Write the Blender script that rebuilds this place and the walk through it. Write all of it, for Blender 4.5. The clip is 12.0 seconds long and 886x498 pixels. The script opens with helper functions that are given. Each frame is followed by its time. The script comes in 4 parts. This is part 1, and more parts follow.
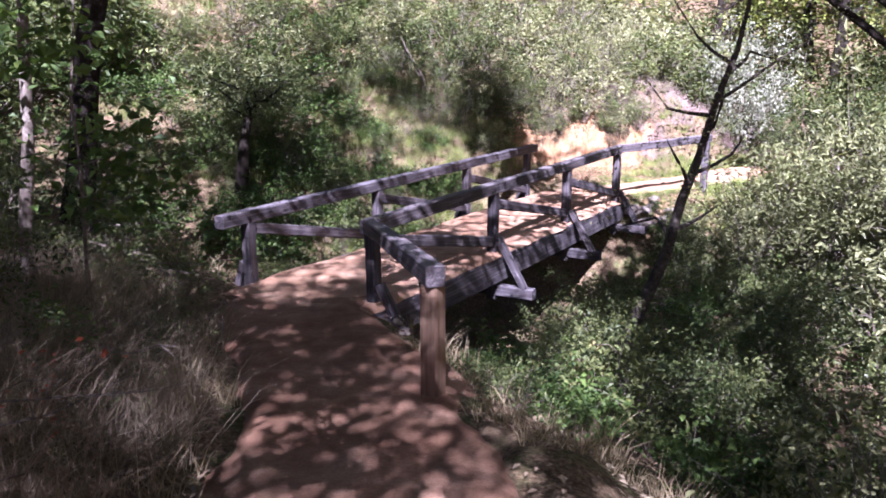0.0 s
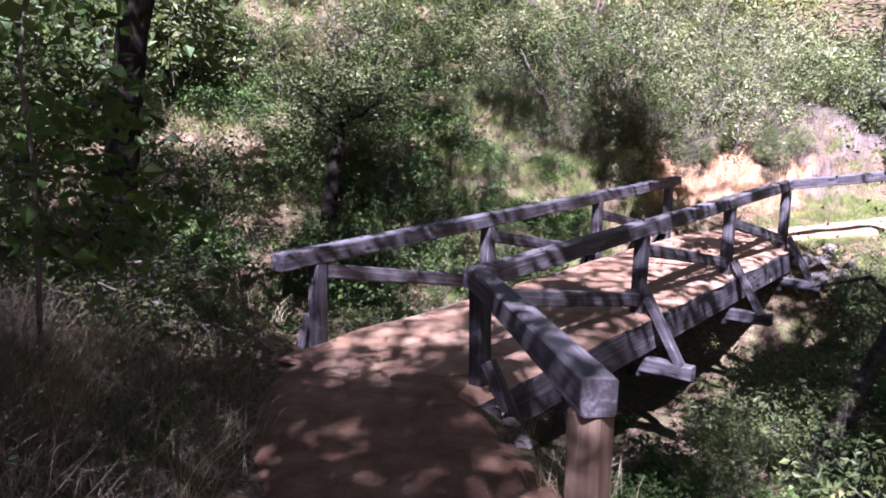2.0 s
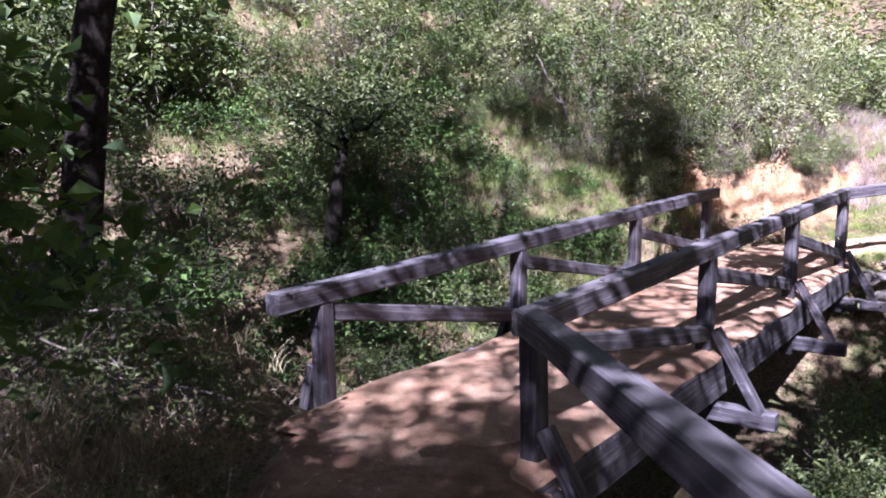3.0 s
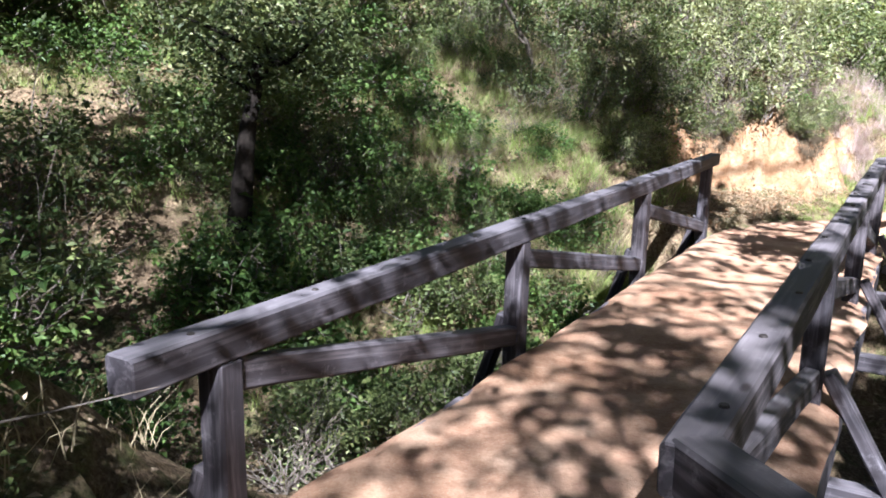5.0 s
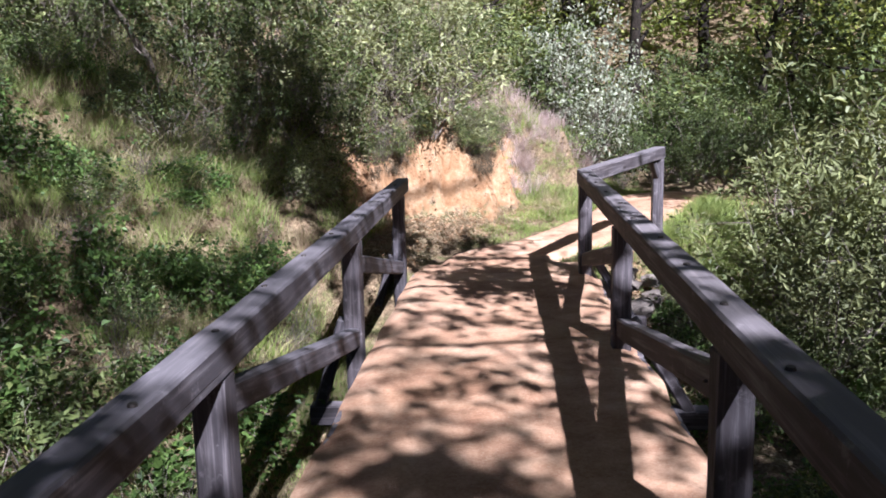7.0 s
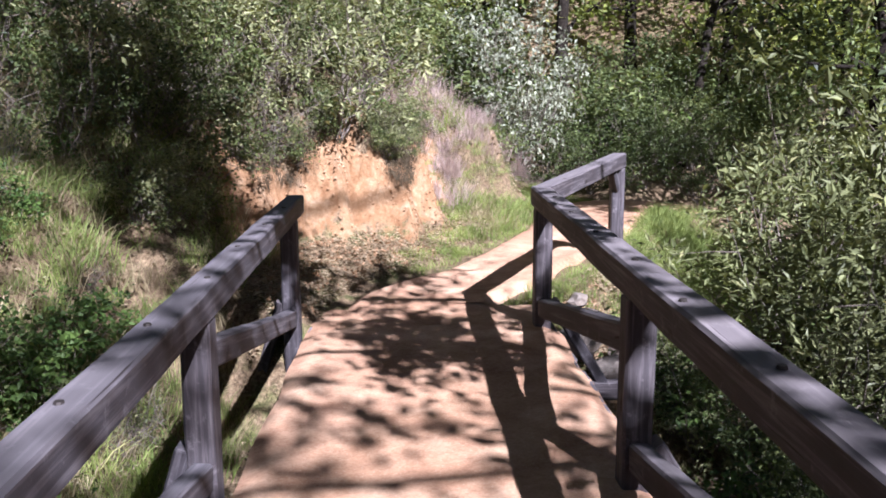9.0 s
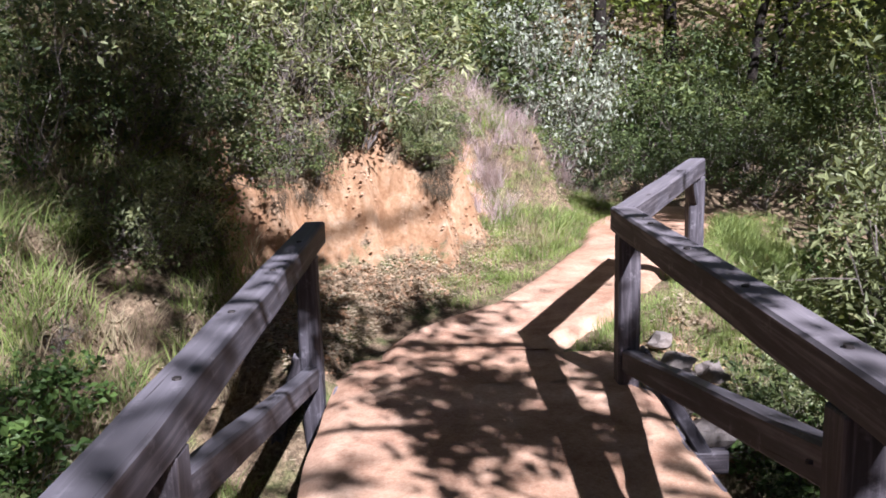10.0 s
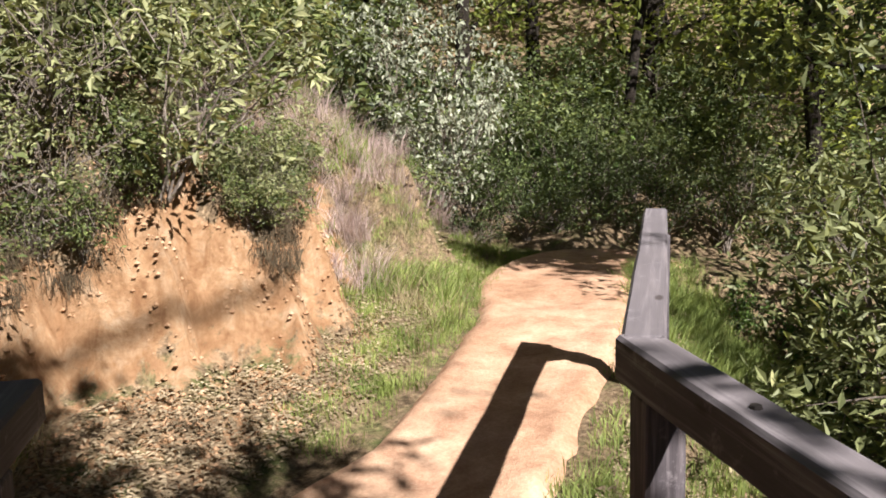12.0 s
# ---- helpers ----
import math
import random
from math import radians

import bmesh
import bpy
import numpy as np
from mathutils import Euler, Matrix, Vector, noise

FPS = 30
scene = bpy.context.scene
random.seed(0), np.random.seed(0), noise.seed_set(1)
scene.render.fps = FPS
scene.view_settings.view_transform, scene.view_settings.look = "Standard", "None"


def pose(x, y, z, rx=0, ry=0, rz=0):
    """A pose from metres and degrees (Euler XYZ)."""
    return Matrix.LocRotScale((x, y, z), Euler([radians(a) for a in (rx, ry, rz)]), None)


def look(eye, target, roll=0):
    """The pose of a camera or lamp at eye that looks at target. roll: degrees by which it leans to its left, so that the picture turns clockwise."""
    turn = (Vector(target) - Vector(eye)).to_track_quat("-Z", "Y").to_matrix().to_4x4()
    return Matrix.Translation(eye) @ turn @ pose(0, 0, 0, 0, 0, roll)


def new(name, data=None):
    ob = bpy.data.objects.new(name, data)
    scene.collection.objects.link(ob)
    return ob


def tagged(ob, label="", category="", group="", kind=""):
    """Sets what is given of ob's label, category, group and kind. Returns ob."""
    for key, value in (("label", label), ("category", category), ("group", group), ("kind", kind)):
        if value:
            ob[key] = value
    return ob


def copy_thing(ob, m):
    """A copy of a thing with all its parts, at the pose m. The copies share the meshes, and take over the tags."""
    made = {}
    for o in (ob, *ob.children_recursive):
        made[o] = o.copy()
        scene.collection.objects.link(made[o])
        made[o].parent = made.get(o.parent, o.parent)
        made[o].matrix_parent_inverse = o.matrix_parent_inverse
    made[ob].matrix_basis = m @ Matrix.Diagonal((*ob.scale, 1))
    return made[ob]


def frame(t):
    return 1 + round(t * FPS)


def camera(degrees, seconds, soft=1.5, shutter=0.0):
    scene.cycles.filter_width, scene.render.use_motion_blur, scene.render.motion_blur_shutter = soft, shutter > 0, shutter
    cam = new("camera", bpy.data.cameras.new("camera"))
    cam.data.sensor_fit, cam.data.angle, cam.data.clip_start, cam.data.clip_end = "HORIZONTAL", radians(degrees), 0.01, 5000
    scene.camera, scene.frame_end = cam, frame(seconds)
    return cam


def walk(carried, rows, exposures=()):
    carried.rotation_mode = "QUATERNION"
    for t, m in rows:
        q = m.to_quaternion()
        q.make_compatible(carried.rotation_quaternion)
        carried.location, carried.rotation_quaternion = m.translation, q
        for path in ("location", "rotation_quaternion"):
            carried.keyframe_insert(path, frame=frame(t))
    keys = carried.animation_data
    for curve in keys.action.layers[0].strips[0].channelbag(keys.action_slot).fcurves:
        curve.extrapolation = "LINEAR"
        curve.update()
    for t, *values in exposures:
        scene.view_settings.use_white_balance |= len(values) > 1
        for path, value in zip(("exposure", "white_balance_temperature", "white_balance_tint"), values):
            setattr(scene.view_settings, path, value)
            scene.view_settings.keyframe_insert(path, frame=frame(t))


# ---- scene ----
cam = camera(57.9, 12.0, soft=1.75)
METRES, EYE, TILT, LEAN, TURN = 15.0, 2.22, -12.0, 0.0, 0.0
ROWS = [
    (0.0, 0.0, 0.0, 0.0, 0.0, 0.0, -0.0),
    (0.5, 0.0033, 0.037, 0.0012, 5.81, 1.58, -2.24),
    (1.0, 0.0021, 0.081, 0.0026, 6.63, 1.23, -2.0),
    (1.5, -0.0028, 0.1238, 0.0082, 8.43, 1.16, -4.05),
    (2.0, -0.0166, 0.1651, 0.0138, 7.46, 2.25, -2.52),
    (2.5, -0.0285, 0.2086, 0.0173, 9.04, 3.62, -2.61),
    (3.0, -0.0428, 0.2497, 0.0232, 7.65, 3.65, -1.07),
    (5.0, -0.0909, 0.4179, 0.0489, 1.16, 0.63, -1.63),
    (5.5, -0.0992, 0.4616, 0.0558, -10.41, 1.09, 2.15),
    (6.0, -0.1032, 0.5027, 0.0628, -14.44, 0.3, 3.04),
    (6.5, -0.1007, 0.5407, 0.0693, -23.97, -0.3, 6.47),
    (7.0, -0.0914, 0.5745, 0.0765, -24.26, 1.47, 6.63),
    (9.0, -0.0277, 0.7054, 0.1062, -30.74, 0.21, 6.85),
    (9.5, -0.0116, 0.7425, 0.1144, -28.36, 0.69, 5.86),
    (10.0, 0.0057, 0.7833, 0.1238, -28.99, 0.48, 7.85),
    (10.5, 0.0263, 0.8238, 0.133, -30.89, 1.09, 8.57),
    (11.0, 0.0458, 0.8604, 0.1422, -33.38, 1.1, 7.29),
    (11.5, 0.0694, 0.8966, 0.1498, -36.45, 1.09, 9.31),
    (12.0, 0.0907, 0.9244, 0.1576, -39.83, 0.24, 9.74),
]
EXPOSURES = [(0.0, 2.47, 5300, 37), (3.0, 2.32, 5150, 31), (5.0, 2.33, 5400, 13), (5.5, 2.32, 5500, 14), (7.0, 1.75, 5450, 18), (9.0, 1.7, 5450, 21), (11.0, 1.47, 5600, 18), (12.0, 1.45, 6350, 12)]
walk(cam, [(t, pose(0, 0, EYE, TILT, LEAN, TURN) @ pose(METRES * x, METRES * y, METRES * z, 90 + pitch, roll, yaw)) for t, x, y, z, yaw, pitch, roll in ROWS],
     exposures=EXPOSURES)

# ---- world, sun, exposure ----
SUN_TO = Vector((-0.05, -1.06, 1.0)).normalized()
world = bpy.data.worlds.new("sky")
scene.world = world
world.use_nodes = True
wn = world.node_tree
sky = wn.nodes.new("ShaderNodeTexSky")
sky.sky_type, sky.sun_disc = "NISHITA", False
sky.sun_elevation = math.asin(SUN_TO.z)
sky.sun_rotation = math.atan2(SUN_TO.x, SUN_TO.y)
wn.links.new(sky.outputs[0], wn.nodes["Background"].inputs[0])
wn.nodes["Background"].inputs[1].default_value = 0.0125
sun_data = bpy.data.lights.new("sun", "SUN")
sun_data.energy, sun_data.angle, sun_data.color = 5.0, radians(0.55), (1.0, 0.96, 0.9)
sun = new("sun", sun_data)
sun.matrix_basis = look(SUN_TO * 60, (0, 0, 0))


# ---- materials ----
class Nodes:
    """A small wrapper to write node trees in few lines."""

    def __init__(self, name):
        self.mat = bpy.data.materials.new(name)
        self.mat.use_nodes = True
        self.tree = self.mat.node_tree
        self.bsdf = self.tree.nodes["Principled BSDF"]
        self.out = self.tree.nodes["Material Output"]

    def add(self, kind, **settings):
        node = self.tree.nodes.new(kind)
        for key, value in settings.items():
            if key in node.inputs:
                node.inputs[key].default_value = value
        return node

    def link(self, a, b):
        self.tree.links.new(a, b)

    def coords(self, scale=(1, 1, 1), which="Object"):
        tc = self.add("ShaderNodeTexCoord")
        mp = self.add("ShaderNodeMapping", Scale=scale)
        self.link(tc.outputs[which], mp.inputs["Vector"])
        return mp.outputs[0]

    def noise(self, vec, scale, detail=5.0, rough=0.6, dist=0.0):
        n = self.add("ShaderNodeTexNoise", Scale=scale, Detail=detail, Roughness=rough, Distortion=dist)
        self.link(vec, n.inputs["Vector"])
        return n.outputs["Fac"]

    def ramp(self, fac, stops):
        r = self.add("ShaderNodeValToRGB")
        el = r.color_ramp.elements
        while len(el) < len(stops):
            el.new(0.5)
        for e, (p, c) in zip(el, stops):
            e.position, e.color = p, (*c, 1)
        self.link(fac, r.inputs[0])
        return r.outputs[0]

    def mix(self, fac, a, b, blend="MIX"):
        m = self.tree.nodes.new("ShaderNodeMix")
        m.data_type, m.blend_type = "RGBA", blend
        for sock, v in ((m.inputs[0], fac), (m.inputs[6], a), (m.inputs[7], b)):
            if isinstance(v, (int, float)):
                sock.default_value = v
            elif isinstance(v, tuple):
                sock.default_value = (*v, 1)
            else:
                self.link(v, sock)
        return m.outputs[2]

    def math(self, op, a, b=0.0):
        m = self.tree.nodes.new("ShaderNodeMath")
        m.operation = op
        for sock, v in zip(m.inputs, (a, b)):
            if isinstance(v, (int, float)):
                sock.default_value = v
            else:
                self.link(v, sock)
        return m.outputs[0]

    def bump(self, height, strength=0.5, distance=0.01):
        b = self.add("ShaderNodeBump", Strength=strength, Distance=distance)
        self.link(height, b.inputs["Height"])
        self.link(b.outputs[0], self.bsdf.inputs["Normal"])

    def attr(self, name):
        a = self.tree.nodes.new("ShaderNodeAttribute")
        a.attribute_name = name
        return a.outputs["Fac"]

    def island(self):
        return self.tree.nodes.new("ShaderNodeNewGeometry").outputs["Random Per Island"]

    def per_object(self):
        return self.tree.nodes.new("ShaderNodeObjectInfo").outputs["Random"]

    def finish(self, colour, rough=0.8, spec=0.3):
        if isinstance(colour, tuple):
            self.bsdf.inputs["Base Color"].default_value = (*colour, 1)
        else:
            self.link(colour, self.bsdf.inputs["Base Color"])
        if isinstance(rough, float):
            self.bsdf.inputs["Roughness"].default_value = rough
        else:
            self.link(rough, self.bsdf.inputs["Roughness"])
        self.bsdf.inputs["Specular IOR Level"].default_value = spec
        return self.mat


def leaf_material(name, dark, light, odd, rough=0.5, through_light=0.3, spec=0.3):
    """A leaf: each blade its own shade, some yellowed, light shining through."""
    n = Nodes(name)
    clump = n.ramp(n.noise(n.coords(), 2.6, 2.0, 0.5), [(0.36, (0, 0, 0)), (0.64, (1, 1, 1))])
    pick = n.math("ADD", n.math("MULTIPLY", n.island(), 0.55), n.math("MULTIPLY", clump, 0.45))
    col = n.ramp(pick, [(0.0, dark), (0.35, tuple(0.7 * a + 0.3 * b for a, b in zip(dark, light))), (0.8, light), (0.92, tuple(1.2 * a for a in light)), (0.97, odd)])
    plant = n.mix(n.math("MULTIPLY", n.per_object(), 0.35), (1, 1, 1), (0.62, 0.72, 0.5))
    col = n.mix(1.0, col, plant, "MULTIPLY")
    vein = n.noise(n.coords((1, 1, 1)), 40.0, 2.0)
    col = n.mix(n.math("MULTIPLY", vein, 0.35), col, n.mix(1.0, col, (0.55, 0.6, 0.45), "MULTIPLY"))
    n.finish(col, rough, spec)
    tr = n.add("ShaderNodeBsdfTranslucent")
    n.link(n.mix(1.0, col, (1.0, 1.0, 0.55), "MULTIPLY"), tr.inputs["Color"])
    ms = n.add("ShaderNodeMixShader", Fac=through_light)
    n.link(n.bsdf.outputs[0], ms.inputs[1])
    n.link(tr.outputs[0], ms.inputs[2])
    n.link(ms.outputs[0], n.out.inputs["Surface"])
    return n.mat


def timber_material(name, pale, mid, dark):
    """Weathered grey timber: faint grain along the beam's own x, checks, knots, stains."""
    n = Nodes(name)
    grain = n.noise(n.coords((0.9, 20, 20)), 1.5, 6.0, 0.6, 0.4)
    fine = n.noise(n.coords((4, 120, 120)), 1.0, 4.0, 0.7)
    stain = n.noise(n.coords((1.3, 3.2, 3.2)), 2.0, 6.0, 0.65)
    blotch = n.noise(n.coords((1, 1, 1)), 11.0, 6.0, 0.75)
    col = n.ramp(grain, [(0.2, dark), (0.5, mid), (0.85, pale)])
    col = n.mix(n.math("MULTIPLY", fine, 0.25), col, n.mix(1.0, col, (0.6, 0.58, 0.58), "MULTIPLY"))
    worn = n.ramp(stain, [(0.40, (0, 0, 0)), (0.62, (1, 1, 1))])
    col = n.mix(n.math("MULTIPLY", worn, 0.6), col, n.mix(1.0, col, (0.55, 0.48, 0.45), "MULTIPLY"))
    col = n.mix(n.ramp(blotch, [(0.58, (0, 0, 0)), (0.72, (0.45, 0.45, 0.45))]), col, pale)
    # upward faces paler than the sides: sunlit tops put into the colour
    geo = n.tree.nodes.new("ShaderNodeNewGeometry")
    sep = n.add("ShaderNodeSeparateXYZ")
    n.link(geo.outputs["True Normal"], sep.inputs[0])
    sunlit_top = n.math("MULTIPLY", n.ramp(sep.outputs["Z"], [(0.5, (0, 0, 0)), (0.9, (1, 1, 1))]), n.math("ADD", n.math("MULTIPLY", stain, 0.6), 0.25))
    col = n.mix(sunlit_top, col, n.mix(0.6, col, pale))
    tint = n.mix(n.per_object(), (0.78, 0.76, 0.76), (1.12, 1.05, 1.0))
    col = n.mix(1.0, col, tint, "MULTIPLY")
    checks = n.ramp(n.noise(n.coords((0.45, 22, 22)), 2.0, 2.0, 0.5, 0.5), [(0.27, (0, 0, 0)), (0.31, (1, 1, 1))])
    col = n.mix(checks, n.mix(1.0, col, (0.35, 0.32, 0.3), "MULTIPLY"), col)
    v = n.add("ShaderNodeTexVoronoi", Scale=1.0)
    n.link(n.coords((2.2, 5.5, 5.5)), v.inputs["Vector"])
    knot = n.ramp(v.outputs["Distance"], [(0.07, (1, 1, 1)), (0.12, (0, 0, 0))])
    col = n.mix(n.math("MULTIPLY", knot, 0.75), col, n.mix(1.0, col, (0.3, 0.25, 0.22), "MULTIPLY"))
    n.bump(n.math("ADD", n.math("ADD", n.math("MULTIPLY", grain, 0.4), n.math("MULTIPLY", fine, 0.3)), n.math("MULTIPLY", checks, 0.8)), 0.5, 0.005)
    return n.finish(col, 0.75, 0.3)


def soil_material(name, cols, scale, bump=0.6, stones=True):
    n = Nodes(name)
    co = n.coords()
    big = n.noise(co, 0.55 * scale, 4.0, 0.6)
    mid = n.noise(co, 3.2 * scale, 7.0, 0.65, 0.2)
    fine = n.noise(co, 38.0 * scale, 5.0, 0.75)
    col = n.ramp(mid, [(0.3, cols[0]), (0.52, cols[1]), (0.74, cols[2])])
    col = n.mix(n.ramp(big, [(0.38, (0, 0, 0)), (0.66, (1, 1, 1))]), col, n.mix(1.0, col, (0.72, 0.66, 0.6), "MULTIPLY"))
    col = n.mix(n.math("MULTIPLY", n.ramp(fine, [(0.35, (1, 1, 1)), (0.6, (0, 0, 0))]), 0.5), col, n.mix(1.0, col, (0.55, 0.48, 0.42), "MULTIPLY"))
    h = n.math("ADD", n.math("MULTIPLY", mid, 1.2), n.math("MULTIPLY", fine, 0.5))
    if stones:
        v = n.add("ShaderNodeTexVoronoi", Scale=46.0 * scale)
        n.link(co, v.inputs["Vector"])
        pebble = n.ramp(v.outputs["Distance"], [(0.16, (1, 1, 1)), (0.3, (0, 0, 0))])
        col = n.mix(n.math("MULTIPLY", pebble, 0.35), col, n.mix(0.5, col, cols[3]))
        h = n.math("ADD", h, n.math("MULTIPLY", pebble, 0.35))
    n.bump(h, bump, 0.025)
    return n.finish(col, 0.93, 0.12)


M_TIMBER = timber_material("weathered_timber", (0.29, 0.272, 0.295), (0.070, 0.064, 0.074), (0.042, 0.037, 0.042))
M_TIMBER_RAW = timber_material("brown_timber", (0.42, 0.31, 0.22), (0.27, 0.18, 0.125), (0.12, 0.08, 0.06))
M_IRON = Nodes("rusty_iron")
M_IRON.bsdf.inputs["Metallic"].default_value = 0.6
M_IRON = M_IRON.finish((0.06, 0.05, 0.047), 0.6)
# deck and far trail paler and less red than the near trail
PALE_SOIL = ((0.33, 0.185, 0.12), (0.51, 0.325, 0.22), (0.64, 0.46, 0.335), (0.6, 0.48, 0.38))
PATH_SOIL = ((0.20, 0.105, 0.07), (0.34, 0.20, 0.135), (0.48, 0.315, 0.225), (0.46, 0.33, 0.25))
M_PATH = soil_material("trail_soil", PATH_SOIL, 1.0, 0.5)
M_PALE_SOIL = soil_material("pale_trail_soil", PALE_SOIL, 1.0, 0.5)
M_DECK = soil_material("deck_soil", PALE_SOIL, 1.1, 0.45)
M_BARK = soil_material("bark", ((0.014, 0.011, 0.01), (0.03, 0.025, 0.021), (0.06, 0.05, 0.042), (0.05, 0.042, 0.036)), 6.0, 0.9, False)
M_GREYBARK = soil_material("grey_bark", ((0.05, 0.042, 0.037), (0.11, 0.094, 0.083), (0.2, 0.175, 0.155), (0.2, 0.17, 0.15)), 6.0, 0.8, False)
M_TWIG = soil_material("grey_twig", ((0.12, 0.10, 0.085), (0.22, 0.19, 0.165), (0.36, 0.32, 0.29), (0.3, 0.27, 0.24)), 8.0, 0.5, False)
M_STONE = soil_material("creek_stone", ((0.13, 0.112, 0.10), (0.23, 0.20, 0.18), (0.35, 0.31, 0.275), (0.4, 0.36, 0.33)), 1.6, 0.4, False)


def ground_material():
    """Leaf litter and dry soil; orange earth where the slope is cut."""
    n = Nodes("hillside_ground")
    co = n.coords()
    mid = n.noise(co, 2.6, 7.0, 0.65)
    fine = n.noise(co, 30.0, 6.0, 0.8)
    flecks = n.add("ShaderNodeTexVoronoi", Scale=26.0)
    n.link(co, flecks.inputs["Vector"])
    litter = n.ramp(fine, [(0.3, (0.04, 0.028, 0.02)), (0.5, (0.19, 0.142, 0.095)), (0.7, (0.40, 0.315, 0.22))])
    shade_of = n.ramp(n.math("FRACT", n.math("MULTIPLY", flecks.outputs["Color"], 1.0)), [(0.0, (0.55, 0.5, 0.46)), (1.0, (1.25, 1.15, 1.0))])
    litter = n.mix(0.8, litter, n.mix(1.0, litter, shade_of, "MULTIPLY"))
    moss = n.ramp(fine, [(0.3, (0.03, 0.045, 0.015)), (0.6, (0.10, 0.135, 0.035))])
    col = n.mix(n.ramp(mid, [(0.5, (0, 0, 0)), (0.66, (0.8, 0.8, 0.8))]), litter, moss)
    runs = n.ramp(n.noise(n.coords((3.2, 3.2, 0.8)), 2.2, 7.0, 0.7, 0.6), [(0.34, (0.62, 0.54, 0.48)), (0.6, (1, 1, 1))])
    earth = n.ramp(n.noise(co, 5.5, 8.0, 0.7, 0.4), [(0.3, (0.23, 0.12, 0.062)), (0.5, (0.335, 0.203, 0.112)), (0.7, (0.43, 0.31, 0.205))])
    earth = n.mix(1.0, earth, runs, "MULTIPLY")
    mask = n.math("ADD", n.attr("cut"), n.math("MULTIPLY", n.math("SUBTRACT", n.noise(co, 4.5, 8.0, 0.75, 0.5), 0.5), 2.1))
    col = n.mix(n.ramp(mask, [(0.42, (0, 0, 0)), (0.58, (1, 1, 1))]), col, earth)
    crumbs = n.add("ShaderNodeTexVoronoi", Scale=17.0)
    n.link(co, crumbs.inputs["Vector"])
    n.bump(n.math("ADD", n.math("ADD", n.math("MULTIPLY", fine, 0.8), mid), n.math("MULTIPLY", crumbs.outputs["Distance"], 0.5)), 0.8, 0.035)
    return n.finish(col, 0.95, 0.1)


M_GROUND = ground_material()
M_LITTER = leaf_material("dead_leaves", (0.21, 0.15, 0.10), (0.48, 0.375, 0.27), (0.64, 0.54, 0.42), 0.7, 0.25, 0.2)
M_OAK = leaf_material("oak_leaf", (0.033, 0.048, 0.021), (0.17, 0.205, 0.075), (0.26, 0.22, 0.10))
M_SHRUB = leaf_material("shrub_leaf", (0.055, 0.075, 0.03), (0.225, 0.255, 0.095), (0.42, 0.35, 0.16), 0.5, 0.35)
M_OLIVE = leaf_material("olive_leaf", (0.12, 0.13, 0.065), (0.42, 0.42, 0.22), (0.62, 0.55, 0.33), 0.5, 0.35)
M_WOOD = leaf_material("wood_leaf", (0.09, 0.12, 0.035), (0.47, 0.50, 0.16), (0.56, 0.52, 0.2), 0.45, 0.48)
M_LONG = leaf_material("long_leaf", (0.085, 0.095, 0.042), (0.32, 0.325, 0.16), (0.5, 0.46, 0.25))
M_SILVER = leaf_material("silver_leaf", (0.15, 0.16, 0.12), (0.43, 0.425, 0.345), (0.56, 0.55, 0.45), 0.6, 0.15)
M_BRAMBLE = leaf_material("bramble_leaf", (0.038, 0.072, 0.021), (0.15, 0.225, 0.06), (0.32, 0.34, 0.10), 0.5, 0.38)
M_GRASS = leaf_material("grass_blade", (0.12, 0.17, 0.045), (0.33, 0.38, 0.115), (0.55, 0.50, 0.23), 0.6, 0.3)
M_STRAW = leaf_material("dry_grass", (0.22, 0.17, 0.10), (0.46, 0.37, 0.24), (0.6, 0.5, 0.36), 0.7, 0.25, 0.2)
M_ROOT = leaf_material("dead_root", (0.05, 0.035, 0.025), (0.15, 0.11, 0.08), (0.22, 0.17, 0.12), 0.8, 0.1, 0.1)
M_STALK = leaf_material("dry_stalk", (0.15, 0.11, 0.08), (0.36, 0.29, 0.22), (0.6, 0.52, 0.43), 0.75, 0.15, 0.15)
M_RED = leaf_material("red_leaf", (0.30, 0.06, 0.035), (0.48, 0.15, 0.07), (0.5, 0.3, 0.14), 0.5, 0.35)
M_MAUVE = leaf_material("dry_brush", (0.32, 0.22, 0.22), (0.56, 0.43, 0.42), (0.64, 0.56, 0.48), 0.8, 0.25, 0.15)

# ---- plan: the bridge's own axes and the trail ----
B0, BD, BN = Vector((-2.45, 8.81, 0)), Vector((0.486, 0.874, 0)).normalized(), Vector((0.874, -0.486, 0)).normalized()


def at(u, v, z=0.0):
    """A place u metres along the bridge and v metres to its right."""
    return B0 + BD * u + BN * v + Vector((0, 0, z))


DECK = -0.10
TRAIL = [(1.4, -14.0, 2.1), (0.7, -7.0, 1.36), (0.1, -1.0, 0.68), (-0.12, 2.0, 0.32), (-0.52, 4.6, 0.06), (-1.12, 6.9, -0.08),
         tuple(at(0.2, 0.95, DECK)), tuple(at(4.3, 0.95, DECK)), tuple(at(8.6, 0.98, DECK)),
         (3.0, 16.6, -0.08), (4.15, 17.15, -0.06), (5.6, 18.0, -0.02), (7.2, 19.2, 0.02), (8.3, 20.05, 0.0), (9.3, 20.3, -0.06), (10.4, 19.9, -0.22), (11.8, 18.9, -0.45), (13.6, 17.6, -0.7), (16.0, 16.2, -0.95), (20.0, 14.0, -1.2)]


